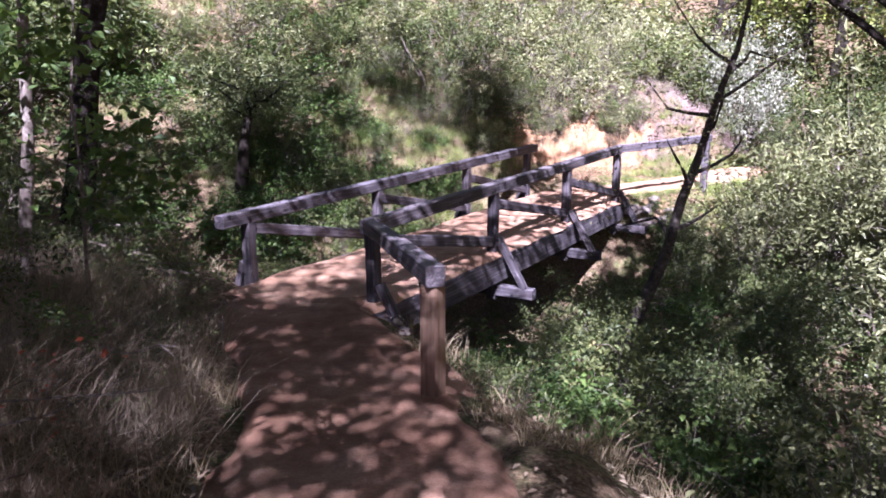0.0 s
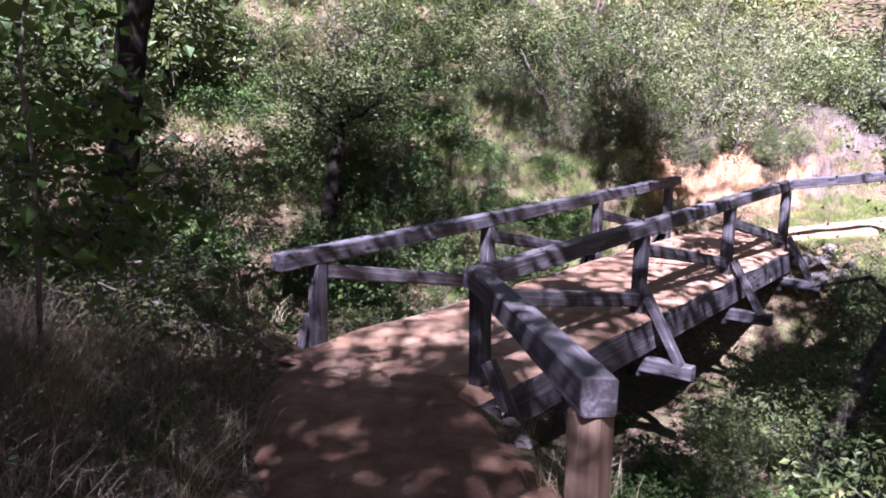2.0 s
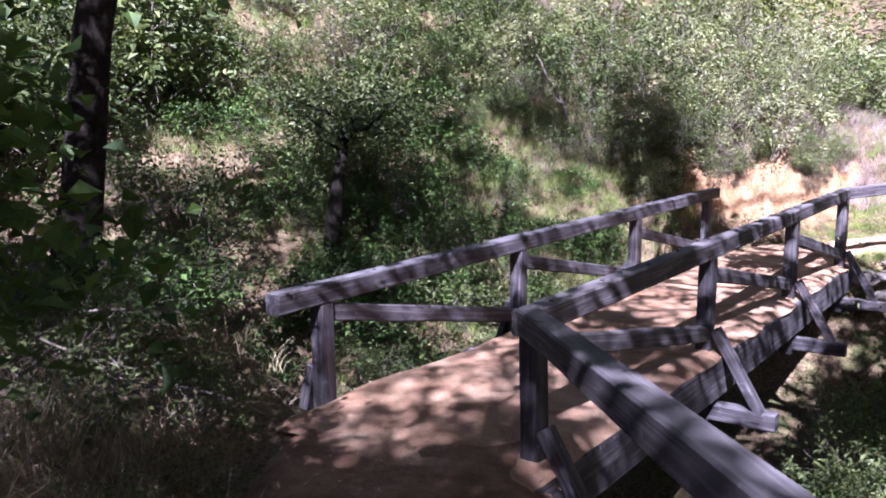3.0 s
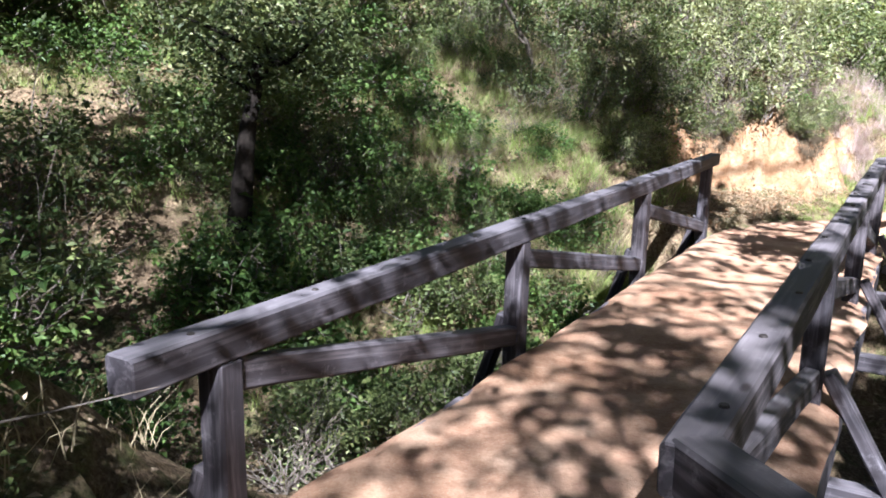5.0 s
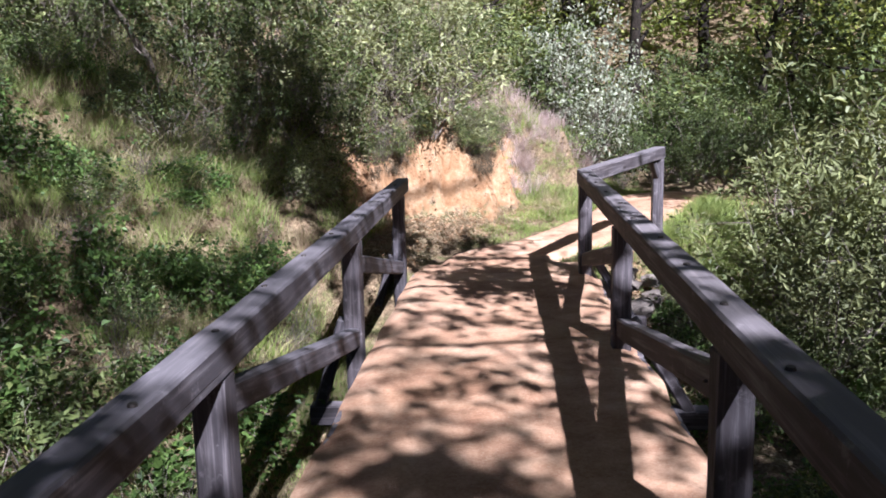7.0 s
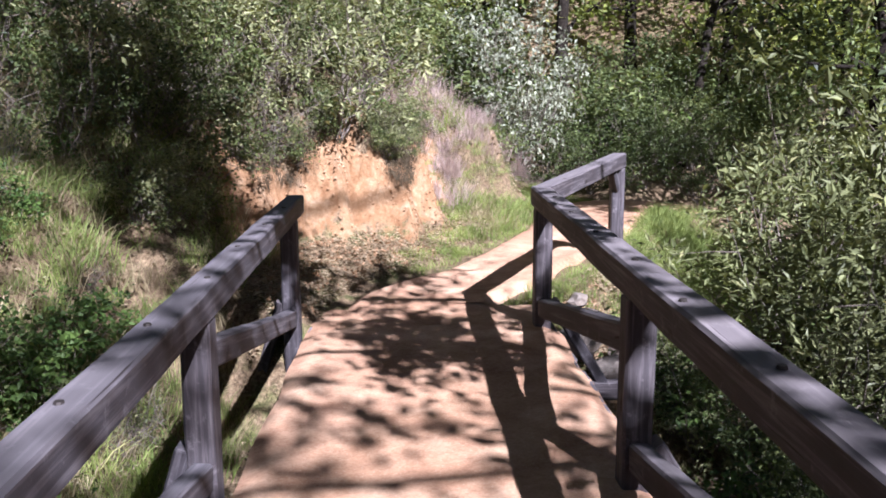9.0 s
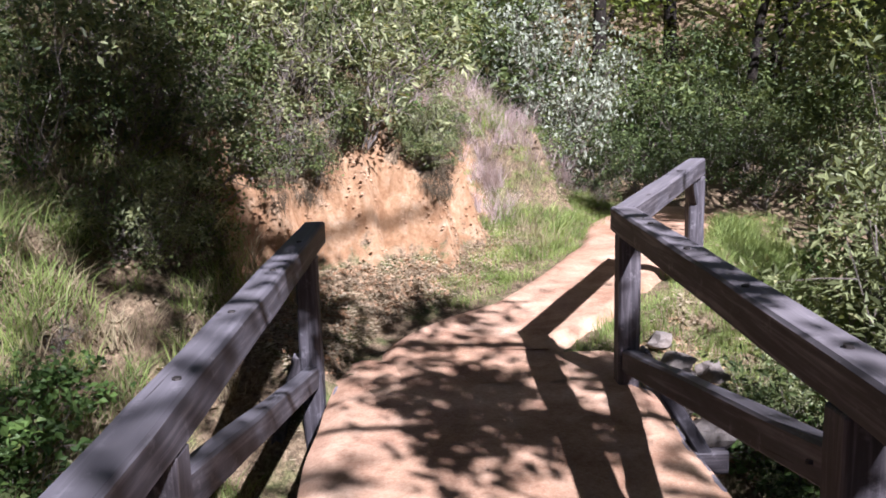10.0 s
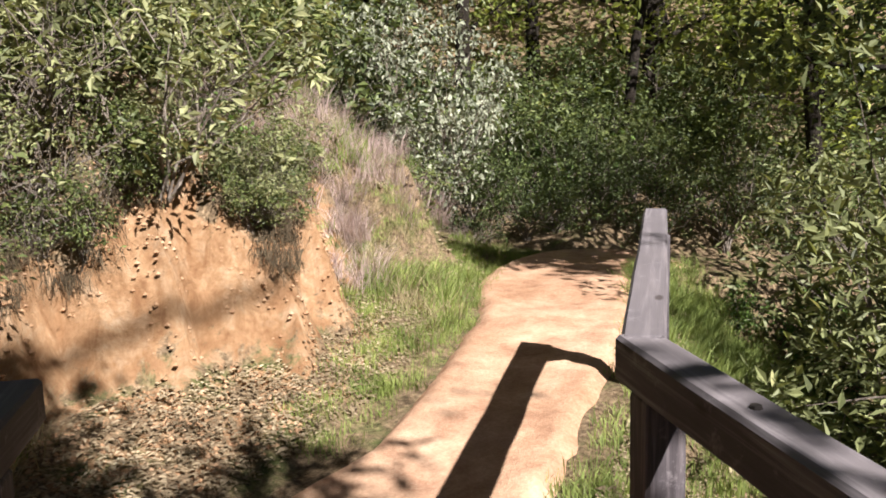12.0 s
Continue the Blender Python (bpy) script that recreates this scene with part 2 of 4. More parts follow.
def smooth(pts, steps=8):
    """A rounded line through the points."""
    p = [Vector(q) for q in pts]
    out = []
    for i in range(len(p) - 1):
        a, b, c, d = p[max(i - 1, 0)], p[i], p[i + 1], p[min(i + 2, len(p) - 1)]
        for k in range(steps):
            t = k / steps
            out.append(0.5 * ((2 * b) + (c - a) * t + (2 * a - 5 * b + 4 * c - d) * t * t + (3 * b - a - 3 * c + d) * t ** 3))
    return out + [p[-1]]


LINE = np.array([tuple(p) for p in smooth(TRAIL, 6)])


def to_trail(x, y):
    """Distance to the trail's middle, its height there, and how far along (for arrays)."""
    best = np.full(x.shape, 1e9)
    height = np.zeros(x.shape)
    for a, b in zip(LINE[:-1], LINE[1:]):
        d = b - a
        t = np.clip(((x - a[0]) * d[0] + (y - a[1]) * d[1]) / max(d[0] ** 2 + d[1] ** 2, 1e-9), 0, 1)
        r = np.hypot(x - a[0] - t * d[0], y - a[1] - t * d[1])
        near = r < best
        best = np.where(near, r, best)
        height = np.where(near, a[2] + t * d[2], height)
    return best, height


def step(a, b, x):
    t = np.clip((x - a) / (b - a), 0, 1)
    return t * t * (3 - 2 * t)


def waves(x, y):
    """Gentle unevenness of the ground."""
    return (0.10 * np.sin(1.3 * x + 0.7 * y + 0.4) * np.cos(0.9 * y - 0.5 * x) + 0.05 * np.sin(3.1 * x - 1.7 * y) * np.cos(2.6 * y + 0.8 * x)
            + 0.025 * np.sin(7.3 * x + 4.1 * y) * np.sin(6.1 * y - 3.7 * x))


def bank_shape(x, y):
    """Distance from the trail's middle to the foot of the cut bank, and the width of its bare face."""
    foot = (1.45 + 0.22 * np.sin(1.7 * x + 0.9 * y) + 0.13 * np.sin(7.3 * x + 2.1 * y) + 0.07 * np.sin(15.0 * x - 4.0 * y + 1.0)
            + 0.7 * np.exp(-((x - 2.6) ** 2 + (y - 17.6) ** 2) / 1.2))
    return foot, 0.46 + 0.12 * np.sin(4.1 * x - 1.3 * y) + 0.06 * np.sin(11.0 * x + 3.0 * y)


def land(x, y):
    """Height of the ground and how much it is cut, at x, y (arrays)."""
    x, y = np.asarray(x, float), np.asarray(y, float)
    u = (x - B0.x) * BD.x + (y - B0.y) * BD.y
    v = (x - B0.x) * BN.x + (y - B0.y) * BN.y
    floor = -1.85
    r, zt = to_trail(x, y)
    # the hillside beyond the gully
    climb = np.maximum(0, 0.55 * (np.minimum(u, 14.0) - 5.77) - 0.65 * v - 0.22 * np.clip(u - 14.0, 0, 12))
    far = floor + np.minimum(climb, 7.0) + 0.45 * np.maximum(climb - 7.0, 0)
    # the near bank: rising on one side of the approach, falling away on the other
    lateral = x - np.interp(y, LINE[:, 1], LINE[:, 0])
    side = zt + 0.42 * np.clip(-lateral - 1.0, 0, 1.1) + 0.16 * np.clip(-lateral - 2.1, 0, 40) - 0.62 * np.clip(lateral - 0.85, 0, 40)
    near = np.minimum(side, np.maximum(floor, floor + 0.95 * (2.9 - u - 0.35 * np.clip(-v - 1, 0, 5))))
    near = np.maximum(near, floor)
    nat = np.maximum(far, near)
    nat = np.maximum(nat, floor + 0.5 * np.clip(v - 12.5, 0, 60))
    nat = np.maximum(nat, floor + 0.55 * np.clip(u - 20 + 0.2 * v, 0, 60))
    # the floor of the wood, level with the trail
    nat = np.maximum(nat, 0.02 - 0.5 * np.clip(21.2 + 0.1 * (x - 9) - y, 0, 9) - 0.6 * np.clip(8.8 - x, 0, 9) + 0.12 * np.clip(y - 22, 0, 30))
    nat = nat + waves(x, y) * 1.3
    on_bridge = step(0.1, 0.5, u) * (1 - step(8.5, 8.8, u)) * step(-1.6, -0.3, v) * (1 - step(2.2, 3.6, v))
    foot, face = bank_shape(x, y)
    apron = 0.32 * np.clip(r - 0.72, 0, 0.8)
    bank_z = zt + apron + 1.9 * np.clip(r - foot, 0, face) + 0.8 * np.clip(r - foot - face, 0, 99)
    cut_z = np.where(u > 8, bank_z, zt + 1.9 * np.clip(r - foot, 0, 99) + 0.14 * np.clip(r - 0.6, 0, 0.5))
    fill_z = zt - 0.75 * np.clip(r - 0.8, 0, 99) - 0.03
    h = np.minimum(nat, cut_z)
    cut = step(-0.1, 0.2, nat - cut_z) * step(0.22, 0.5, cut_z - zt) * (1 - step(face, face + 0.2, r - foot)) * (u > 7) * step(5.6, 4.7, x) * step(1.0, 2.0, x)
    cut = np.maximum(cut, 0.40 * step(0.75, 1.0, r) * (1 - step(0.0, 0.25, r - foot)) * (u > 8.7) * step(5.4, 4.6, x) * step(1.2, 2.0, x))
    filled = np.maximum(h, fill_z)
    h = filled * (1 - on_bridge) + np.minimum(h, -1.0) * on_bridge
    bed = step(1.0, 0.7, r) * (1 - on_bridge)
    h = h * (1 - bed) + (zt - 0.04) * bed + waves(x, y) * 0.10 * (1 - bed)
    return h, cut


def land_z(x, y):
    return float(land(np.array([x]), np.array([y]))[0][0])


# ---- mesh helpers ----
def mesh_from(name, verts, faces, material, smooth_shade=False):
    """A mesh from arrays of corners and equal-sized faces."""
    verts, faces = np.asarray(verts, np.float32), np.asarray(faces, np.int32)
    me = bpy.data.meshes.new(name)
    k = faces.shape[1]
    me.vertices.add(len(verts))
    me.vertices.foreach_set("co", verts.ravel())
    me.loops.add(faces.size)
    me.loops.foreach_set("vertex_index", faces.ravel())
    me.polygons.add(len(faces))
    me.polygons.foreach_set("loop_start", np.arange(0, faces.size, k, dtype=np.int32))
    me.polygons.foreach_set("use_smooth", np.full(len(faces), smooth_shade))
    me.update(calc_edges=True)
    me.materials.append(material)
    return me


def part(name, me, parent, label="", m=None):
    ob = new(name, me)
    ob.parent = parent
    if m is not None:
        ob.matrix_basis = m
    return tagged(ob, label)


def empty(name, m, label, category, group=""):
    ob = new(name)
    ob.matrix_basis = m
    ob.empty_display_size = 0.2
    return tagged(ob, label, category, group)


# ---- the ground ----
def axis_steps(lo, hi, step_size, reach):
    mid = list(np.arange(lo, hi, step_size))
    out, d, p = [], step_size, mid[-1]
    while p < reach:
        d *= 1.22
        p += d
        out.append(p)
    back, d, p = [], step_size, mid[0]
    while p > -reach:
        d *= 1.22
        p -= d
        back.append(p)
    return np.array(back[::-1] + mid + out)


def build_ground():
    gx, gy = axis_steps(-12, 17, 0.15, 900), axis_steps(-4, 31, 0.15, 900)
    xx, yy = np.meshgrid(gx, gy, indexing="ij")
    h, cut = land(xx, yy)
    rough = np.random.default_rng(3).normal(0, 1, h.shape)
    h = h + rough * (0.012 + 0.06 * np.maximum(cut - 0.4, 0)) * (np.abs(xx) < 40)
    h = np.clip(h, -4, 24)
    nx, ny = h.shape
    idx = np.arange(nx * ny).reshape(nx, ny)
    faces = np.stack([idx[:-1, :-1], idx[1:, :-1], idx[1:, 1:], idx[:-1, 1:]], -1).reshape(-1, 4)
    me = mesh_from("ground", np.stack([xx, yy, h], -1).reshape(-1, 3), faces, M_GROUND, True)
    a = me.attributes.new("cut", "FLOAT", "POINT")
    a.data.foreach_set("value", cut.ravel().astype(np.float32))
    tagged(new("ground", me), "sloping forest ground with leaf litter and orange earth", "ground", kind="structure")


build_ground()


def build_trail(name, first, last, half, label, soil):
    """A strip of trodden soil along the trail, its edges dipping under the litter."""
    pts = [Vector(p) for p in LINE]
    pts = [p for p in pts if first <= p.y <= last and p.x < 10.2]
    fine = smooth([tuple(p) for p in pts], 4)
    cols = 21
    verts, faces = [], []
    for i, p in enumerate(fine):
        q = fine[min(i + 1, len(fine) - 1)] - fine[max(i - 1, 0)]
        side = Vector((q.y, -q.x, 0)).normalized()
        for k in range(cols):
            s = -1 + 2 * k / (cols - 1)
            w = half * (1 + 0.35 * math.exp(-((p.x - 7.6) ** 2) / 1.5) + 0.22 * noise.noise(Vector((p.x * 0.9, p.y * 0.9, 5 * (s > 0)))))
            e = p + side * (s * w)
            lift = 0.035 - 0.17 * max(0, abs(s) - 0.72) / 0.28 + 0.03 * noise.noise(e * 1.7) * (1 - abs(s)) + 0.012 * noise.noise(e * 6.0) - 0.025 * (1 - s * s)
            verts.append((e.x, e.y, e.z + lift))
    for i in range(len(fine) - 1):
        for k in range(cols - 1):
            a = i * cols + k
            faces.append((a, a + 1, a + cols + 1, a + cols))
    tagged(new(name, mesh_from(name, verts, faces, soil, True)), label, "trail", kind="structure")


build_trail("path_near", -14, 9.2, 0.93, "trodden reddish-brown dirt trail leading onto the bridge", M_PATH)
build_trail("path_far", 15.6, 30, 0.70, "sunlit tan dirt trail curving round the cut bank", M_PALE_SOIL)


# ---- the footbridge ----
RNG = random.Random(4)


def timber(length, w, h, wear=0.006):
    """A sawn beam along x from 0 to length, with rounded, uneven edges."""
    bm = bmesh.new()
    n = max(2, int(length / 0.22))
    ring = []
    c = 0.012
    prof = [(-w / 2 + c, -h / 2), (w / 2 - c, -h / 2), (w / 2, -h / 2 + c), (w / 2, h / 2 - c), (w / 2 - c, h / 2), (-w / 2 + c, h / 2), (-w / 2, h / 2 - c), (-w / 2, -h / 2 + c)]
    seed = RNG.random() * 50
    xs = [0, 0.008] + [length * i / n for i in range(1, n)] + [length - 0.008, length]
    for j, x in enumerate(xs):
        shrink = 0.93 if j in (0, len(xs) - 1) else 1.0
        bow = 0.012 * math.sin(math.pi * x / length) * (noise.noise(Vector((seed, 3, 1))))
        ring.append([bm.verts.new((x, y * shrink + bow + wear * noise.noise(Vector((x * 2.1, y * 9 + seed, z * 9))), z * shrink + bow + wear * noise.noise(Vector((x * 2.3 + 9, y * 9, z * 9 + seed))))) for y, z in prof])
    for a, b in zip(ring[:-1], ring[1:]):
        for k in range(8):
            bm.faces.new((a[k], b[k], b[(k + 1) % 8], a[(k + 1) % 8]))
    bm.faces.new(ring[0])
    bm.faces.new(ring[-1][::-1])
    bmesh.ops.recalc_face_normals(bm, faces=bm.faces)
    me = bpy.data.meshes.new("timber")
    bm.to_mesh(me)
    bm.free()
    return me


def lay(name, a, b, w, h, parent, material=None, label="", wear=0.006):
    """A beam from a to b; h is measured upwards (or towards the bridge's middle for posts)."""
    a, b = Vector(a), Vector(b)
    x = (b - a).normalized()
    up = Vector((0, 0, 1)) if abs(x.z) < 0.8 else BD
    y = up.cross(x).normalized()
    z = x.cross(y)
    m = Matrix((x, y, z)).transposed().to_4x4()
    m.translation = a
    me = timber((b - a).length, w, h, wear)
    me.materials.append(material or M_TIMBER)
    return part(name, me, parent, label, m)


def bolt(p, parent_beam, r=0.017):
    """A bolt head on a beam; p in the beam's own axes."""
    bm = bmesh.new()
    bmesh.ops.create_cone(bm, cap_ends=True, segments=8, radius1=r, radius2=r * 0.8, depth=0.01)
    me = bpy.data.meshes.new("bolt")
    bm.to_mesh(me)
    bm.free()
    me.materials.append(M_IRON)
    part("bolt", me, parent_beam, "", Matrix.Translation(p))


bridge = empty("footbridge", Matrix.Identity(4), "weathered grey timber footbridge with dirt deck and crossed railings", "bridge")
LU, RU = (0.46, 3.19, 6.03, 8.72), (0.30, 3.18, 5.93, 8.58)
RAIL_W, RAIL_H = 0.14, 0.15


def railing(posts, line, start, end, out, low, high):
    """One side: posts, a top rail along line(u) -> (v, z), braces falling from each post's head to the next one's foot, and outer struts."""
    def on(u, z, shift=0.0):
        return at(u, line(u)[0] + shift, z)
    rail = lay("top_rail", on(start, line(start)[1] - RAIL_H / 2), on(end, line(end)[1] - RAIL_H / 2), RAIL_W, RAIL_H, bridge)
    for k in range(12):
        bolt((0.3 + k * (end - start) / 12.4, RNG.uniform(-0.03, 0.03), RAIL_H / 2 + 0.002), rail)
    for i, u in enumerate(posts):
        head = line(u)[1] - RAIL_H
        post = lay("post", on(u, -0.75), on(u, head), 0.13, 0.13, bridge)
        bolt((0.75 + head - 0.1, 0.0, 0.066), post)
        lay("strut", on(u, 0.10, out * 0.08), on(u, -0.60, out * (0.50 if out > 0 else 0.30)), 0.085, 0.12, bridge)
        lay("outrigger", on(u, -0.62, -out * 0.6), on(u, -0.62, out * (0.62 if out > 0 else 0.36)), 0.13, 0.15, bridge)
        if i < 3:
            w = posts[i + 1]
            brace = lay("diagonal_brace", on(u + 0.065, high), on(w - 0.065, low), 0.09, 0.135, bridge)
            bolt((0.1, 0.046, 0.0), brace)


def left_line(u):
    return -0.07, 0.715 + 0.019 * u


def right_line(u):
    return 1.79 + 0.008 * u, 0.80 + 0.0195 * u


railing(LU, left_line, 0.0, 9.12, -1, -0.02, 0.50)
railing(RU, right_line, 0.17, 8.74, 1, 0.06, 0.56)
# wings at the two ends
near_end, far_end = Vector((-0.05, 5.25, 0.985)), Vector((5.62, 16.98, 1.075))
near_corner, far_corner = at(0.24, *right_line(0.24)), at(8.68, *right_line(8.68))
down = Vector((0, 0, RAIL_H / 2))
for corner, end in ((near_corner, near_end), (far_corner, far_end)):
    lay("wing_rail", corner - down + Vector((0, 0, 0.004)), end - down, RAIL_W, RAIL_H, bridge)
    way = (end - corner).normalized()
    foot = end - way * 0.10
    z = land_z(foot.x, foot.y)
    lay("wing_post", (foot.x, foot.y, z - 0.3), (foot.x, foot.y, end.z - RAIL_H), 0.14, 0.14, bridge, M_TIMBER_RAW if end is near_end else M_TIMBER)
    lay("knee_brace", foot - way * 0.05 + Vector((0, 0, -0.36)), foot - way * 0.24 + Vector((0, 0, -RAIL_H)), 0.08, 0.09, bridge)
# the side beams, stringers and deck
for v in (0.10, 1.93):
    lay("side_beam", at(0.0, v, DECK - 0.21), at(9.0, v, DECK - 0.21), 0.09, 0.34, bridge)
for v in (0.65, 1.3):
    lay("stringer", at(0.1, v, DECK - 0.30), at(8.9, v, DECK - 0.30), 0.15, 0.26, bridge)


def build_deck():
    nu, nv = 130, 30
    verts, faces = [], []
    for i in range(nu + 1):
        u = -0.25 + 9.45 * i / nu
        for k in range(nv + 1):
            s = k / nv
            edge = min(s, 1 - s) * 2
            v = 0.04 + 1.94 * s + 0.04 * noise.noise(Vector((u * 1.6, 7 * round(s), 0))) * (1 - edge)
            q = at(u, v)
            z = DECK + 0.02 + 0.022 * noise.noise(q * 1.3) + 0.010 * noise.noise(q * 6.0) - 0.05 * max(0, 0.12 - edge) / 0.12 - 0.05 * max(0, abs(u - 4.5) - 4.5)
            verts.append((q.x, q.y, z))
    row = nv + 1
    for i in range(nu):
        for k in range(nv):
            a = i * row + k
            faces.append((a, a + row, a + row + 1, a + 1))
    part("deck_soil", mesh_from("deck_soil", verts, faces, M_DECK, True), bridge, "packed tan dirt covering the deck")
    for i in range(44):
        u = 0.1 + 0.2 * i
        lay("deck_plank", at(u, 0.05 + 0.03 * RNG.random(), DECK - 0.05), at(u, 1.95 + 0.03 * RNG.random(), DECK - 0.05), 0.19, 0.05, bridge)


build_deck()


# ---- plants ----
def tube(points, radii, sides=5):
    """Corners and triangles of a tapering branch."""
    verts, faces = [], []
    for i, (p, r) in enumerate(zip(points, radii)):
        d = (points[min(i + 1, len(points) - 1)] - points[max(i - 1, 0)]).normalized()
        a = d.orthogonal().normalized()
        b = d.cross(a)
        for k in range(sides):
            t = 2 * math.pi * k / sides
            verts.append(p + (a * math.cos(t) + b * math.sin(t)) * r)
    for i in range(len(points) - 1):
        for k in range(sides):
            q, w = i * sides + k, i * sides + (k + 1) % sides
            faces += [(q, w, q + sides), (w, w + sides, q + sides)]
    return verts, faces


def leaves(centres, length, width, rng, droop=0.2, outward=None, flat=0.5):
    """Folded leaf blades at the centres: four corners and two triangles each."""
    n = len(centres)
    axis = rng.normal(0, 1, (n, 3))
    axis[:, 2] = axis[:, 2] * 0.6 - droop
    if flat > 0.75:
        axis[:, 2] *= 0.2
    if outward is not None:
        axis += outward * 0.8
    axis /= np.linalg.norm(axis, axis=1)[:, None] + 1e-9
    up = rng.normal(0, 1, (n, 3)) * (1 - flat)
    up[:, 2] += flat * 1.6
    side = np.cross(axis, up)
    side /= np.linalg.norm(side, axis=1)[:, None] + 1e-9
    nor = np.cross(side, axis)
    size = rng.uniform(0.6, 1.3, (n, 1))
    ln, wd = length * size, width * size
    base = centres - axis * ln * 0.5
    mid = centres + nor * wd * 0.22 - axis * ln * 0.07
    quad = np.stack([base, mid + side * wd * 0.5, centres + axis * ln * 0.5 - nor * ln * 0.08, mid - side * wd * 0.5], 1)
    i = np.arange(n)[:, None] * 4
    tris = np.concatenate([i + [[0, 1, 2]], i + [[0, 2, 3]]], 0)
    return quad.reshape(-1, 3), tris


def branching(rng, height, spread, count, twist=0.35):
    """Stems that leave one root and fork; returns branch lines and their tips."""
    lines, tips = [], []
    for _ in range(count):
        ang, reach = rng.uniform(0, 2 * math.pi), spread * math.sqrt(rng.uniform(0.02, 1))
        top = Vector((math.cos(ang) * reach, math.sin(ang) * reach, height * rng.uniform(0.45, 1.0) * (1 - 0.35 * (reach / spread) ** 2)))
        pts = [Vector((0, 0, -0.1)) + Vector(rng.normal(0, 0.04, 3)) * Vector((1, 1, 0)).length * 0.5]
        for k in range(1, 6):
            t = k / 5
            pts.append(Vector((top.x * t ** 1.3, top.y * t ** 1.3, top.z * t)) + Vector(rng.normal(0, twist * 0.1, 3)))
        lines.append(pts)
        tips.append(pts[-1])
        for k in (2, 3, 4):
            side = pts[k] + Vector(rng.normal(0, 0.26 * spread, 3)) + Vector((0, 0, 0.12 * height))
            lines.append([pts[k], (pts[k] + side) / 2 + Vector(rng.normal(0, 0.03, 3)), side])
            tips.append(side)
    return lines, tips


def bush_parts(seed, height, spread, stems, n_leaves, length, width, clump, stem_r=0.012, droop=0.2):
    rng = np.random.default_rng(seed)
    lines, tips = branching(rng, height, spread, stems)
    sv, sf = [], []
    for pts in lines:
        r0 = stem_r * (1.0 if len(pts) > 3 else 0.5)
        v, f = tube(pts, [r0 * (1 - 0.8 * i / (len(pts) - 1)) for i in range(len(pts))], 4)
        sf += [tuple(a + len(sv) for a in t) for t in f]
        sv += [tuple(q) for q in v]
    tips = np.array([tuple(t) for t in tips])
    which = rng.integers(0, len(tips), n_leaves)
    off = rng.normal(0, 1, (n_leaves, 3)) * clump * np.array([1, 1, 0.75])
    centres = tips[which] + off
    centres[:, 2] = np.maximum(centres[:, 2], 0.02 + rng.uniform(0, 0.1, n_leaves))
    lv, lf = leaves(centres, length, width, rng, droop, off / (np.linalg.norm(off, axis=1)[:, None] + 1e-6))
    return (sv, sf), (lv, lf)


def make_plant(name, stems, foliage, m_stem, m_leaf, label, category, m):
    ob = empty(name, m, label, category)
    part("stem", mesh_from("stem", stems[0], stems[1], m_stem), ob)
    part("foliage", mesh_from("foliage", foliage[0], foliage[1], m_leaf), ob)
    return ob


def blades(seed, count, radius, height, width, splay=0.45):
    """A tuft of bent grass blades, three corners up each side."""
    rng = np.random.default_rng(seed)
    verts, faces = [], []
    for _ in range(count):
        a, r = rng.uniform(0, 6.283), radius * math.sqrt(rng.uniform(0, 1))
        p = np.array([math.cos(a) * r, math.sin(a) * r, -0.02])
        lean = rng.normal(0, splay, 2)
        h = height * rng.uniform(0.5, 1.2)
        side = np.array([-math.sin(a + 1), math.cos(a + 1), 0]) * width * rng.uniform(0.6, 1.2)
        k1 = p + np.array([lean[0] * 0.35 * h, lean[1] * 0.35 * h, h * 0.55])
        k2 = p + np.array([lean[0] * h, lean[1] * h, h * 0.92])
        i = len(verts)
        verts += [p - side, p + side, k1 - side * 0.7, k1 + side * 0.7, k2]
        faces += [(i, i + 1, i + 3), (i, i + 3, i + 2), (i + 2, i + 3, i + 4)]
    return verts, faces


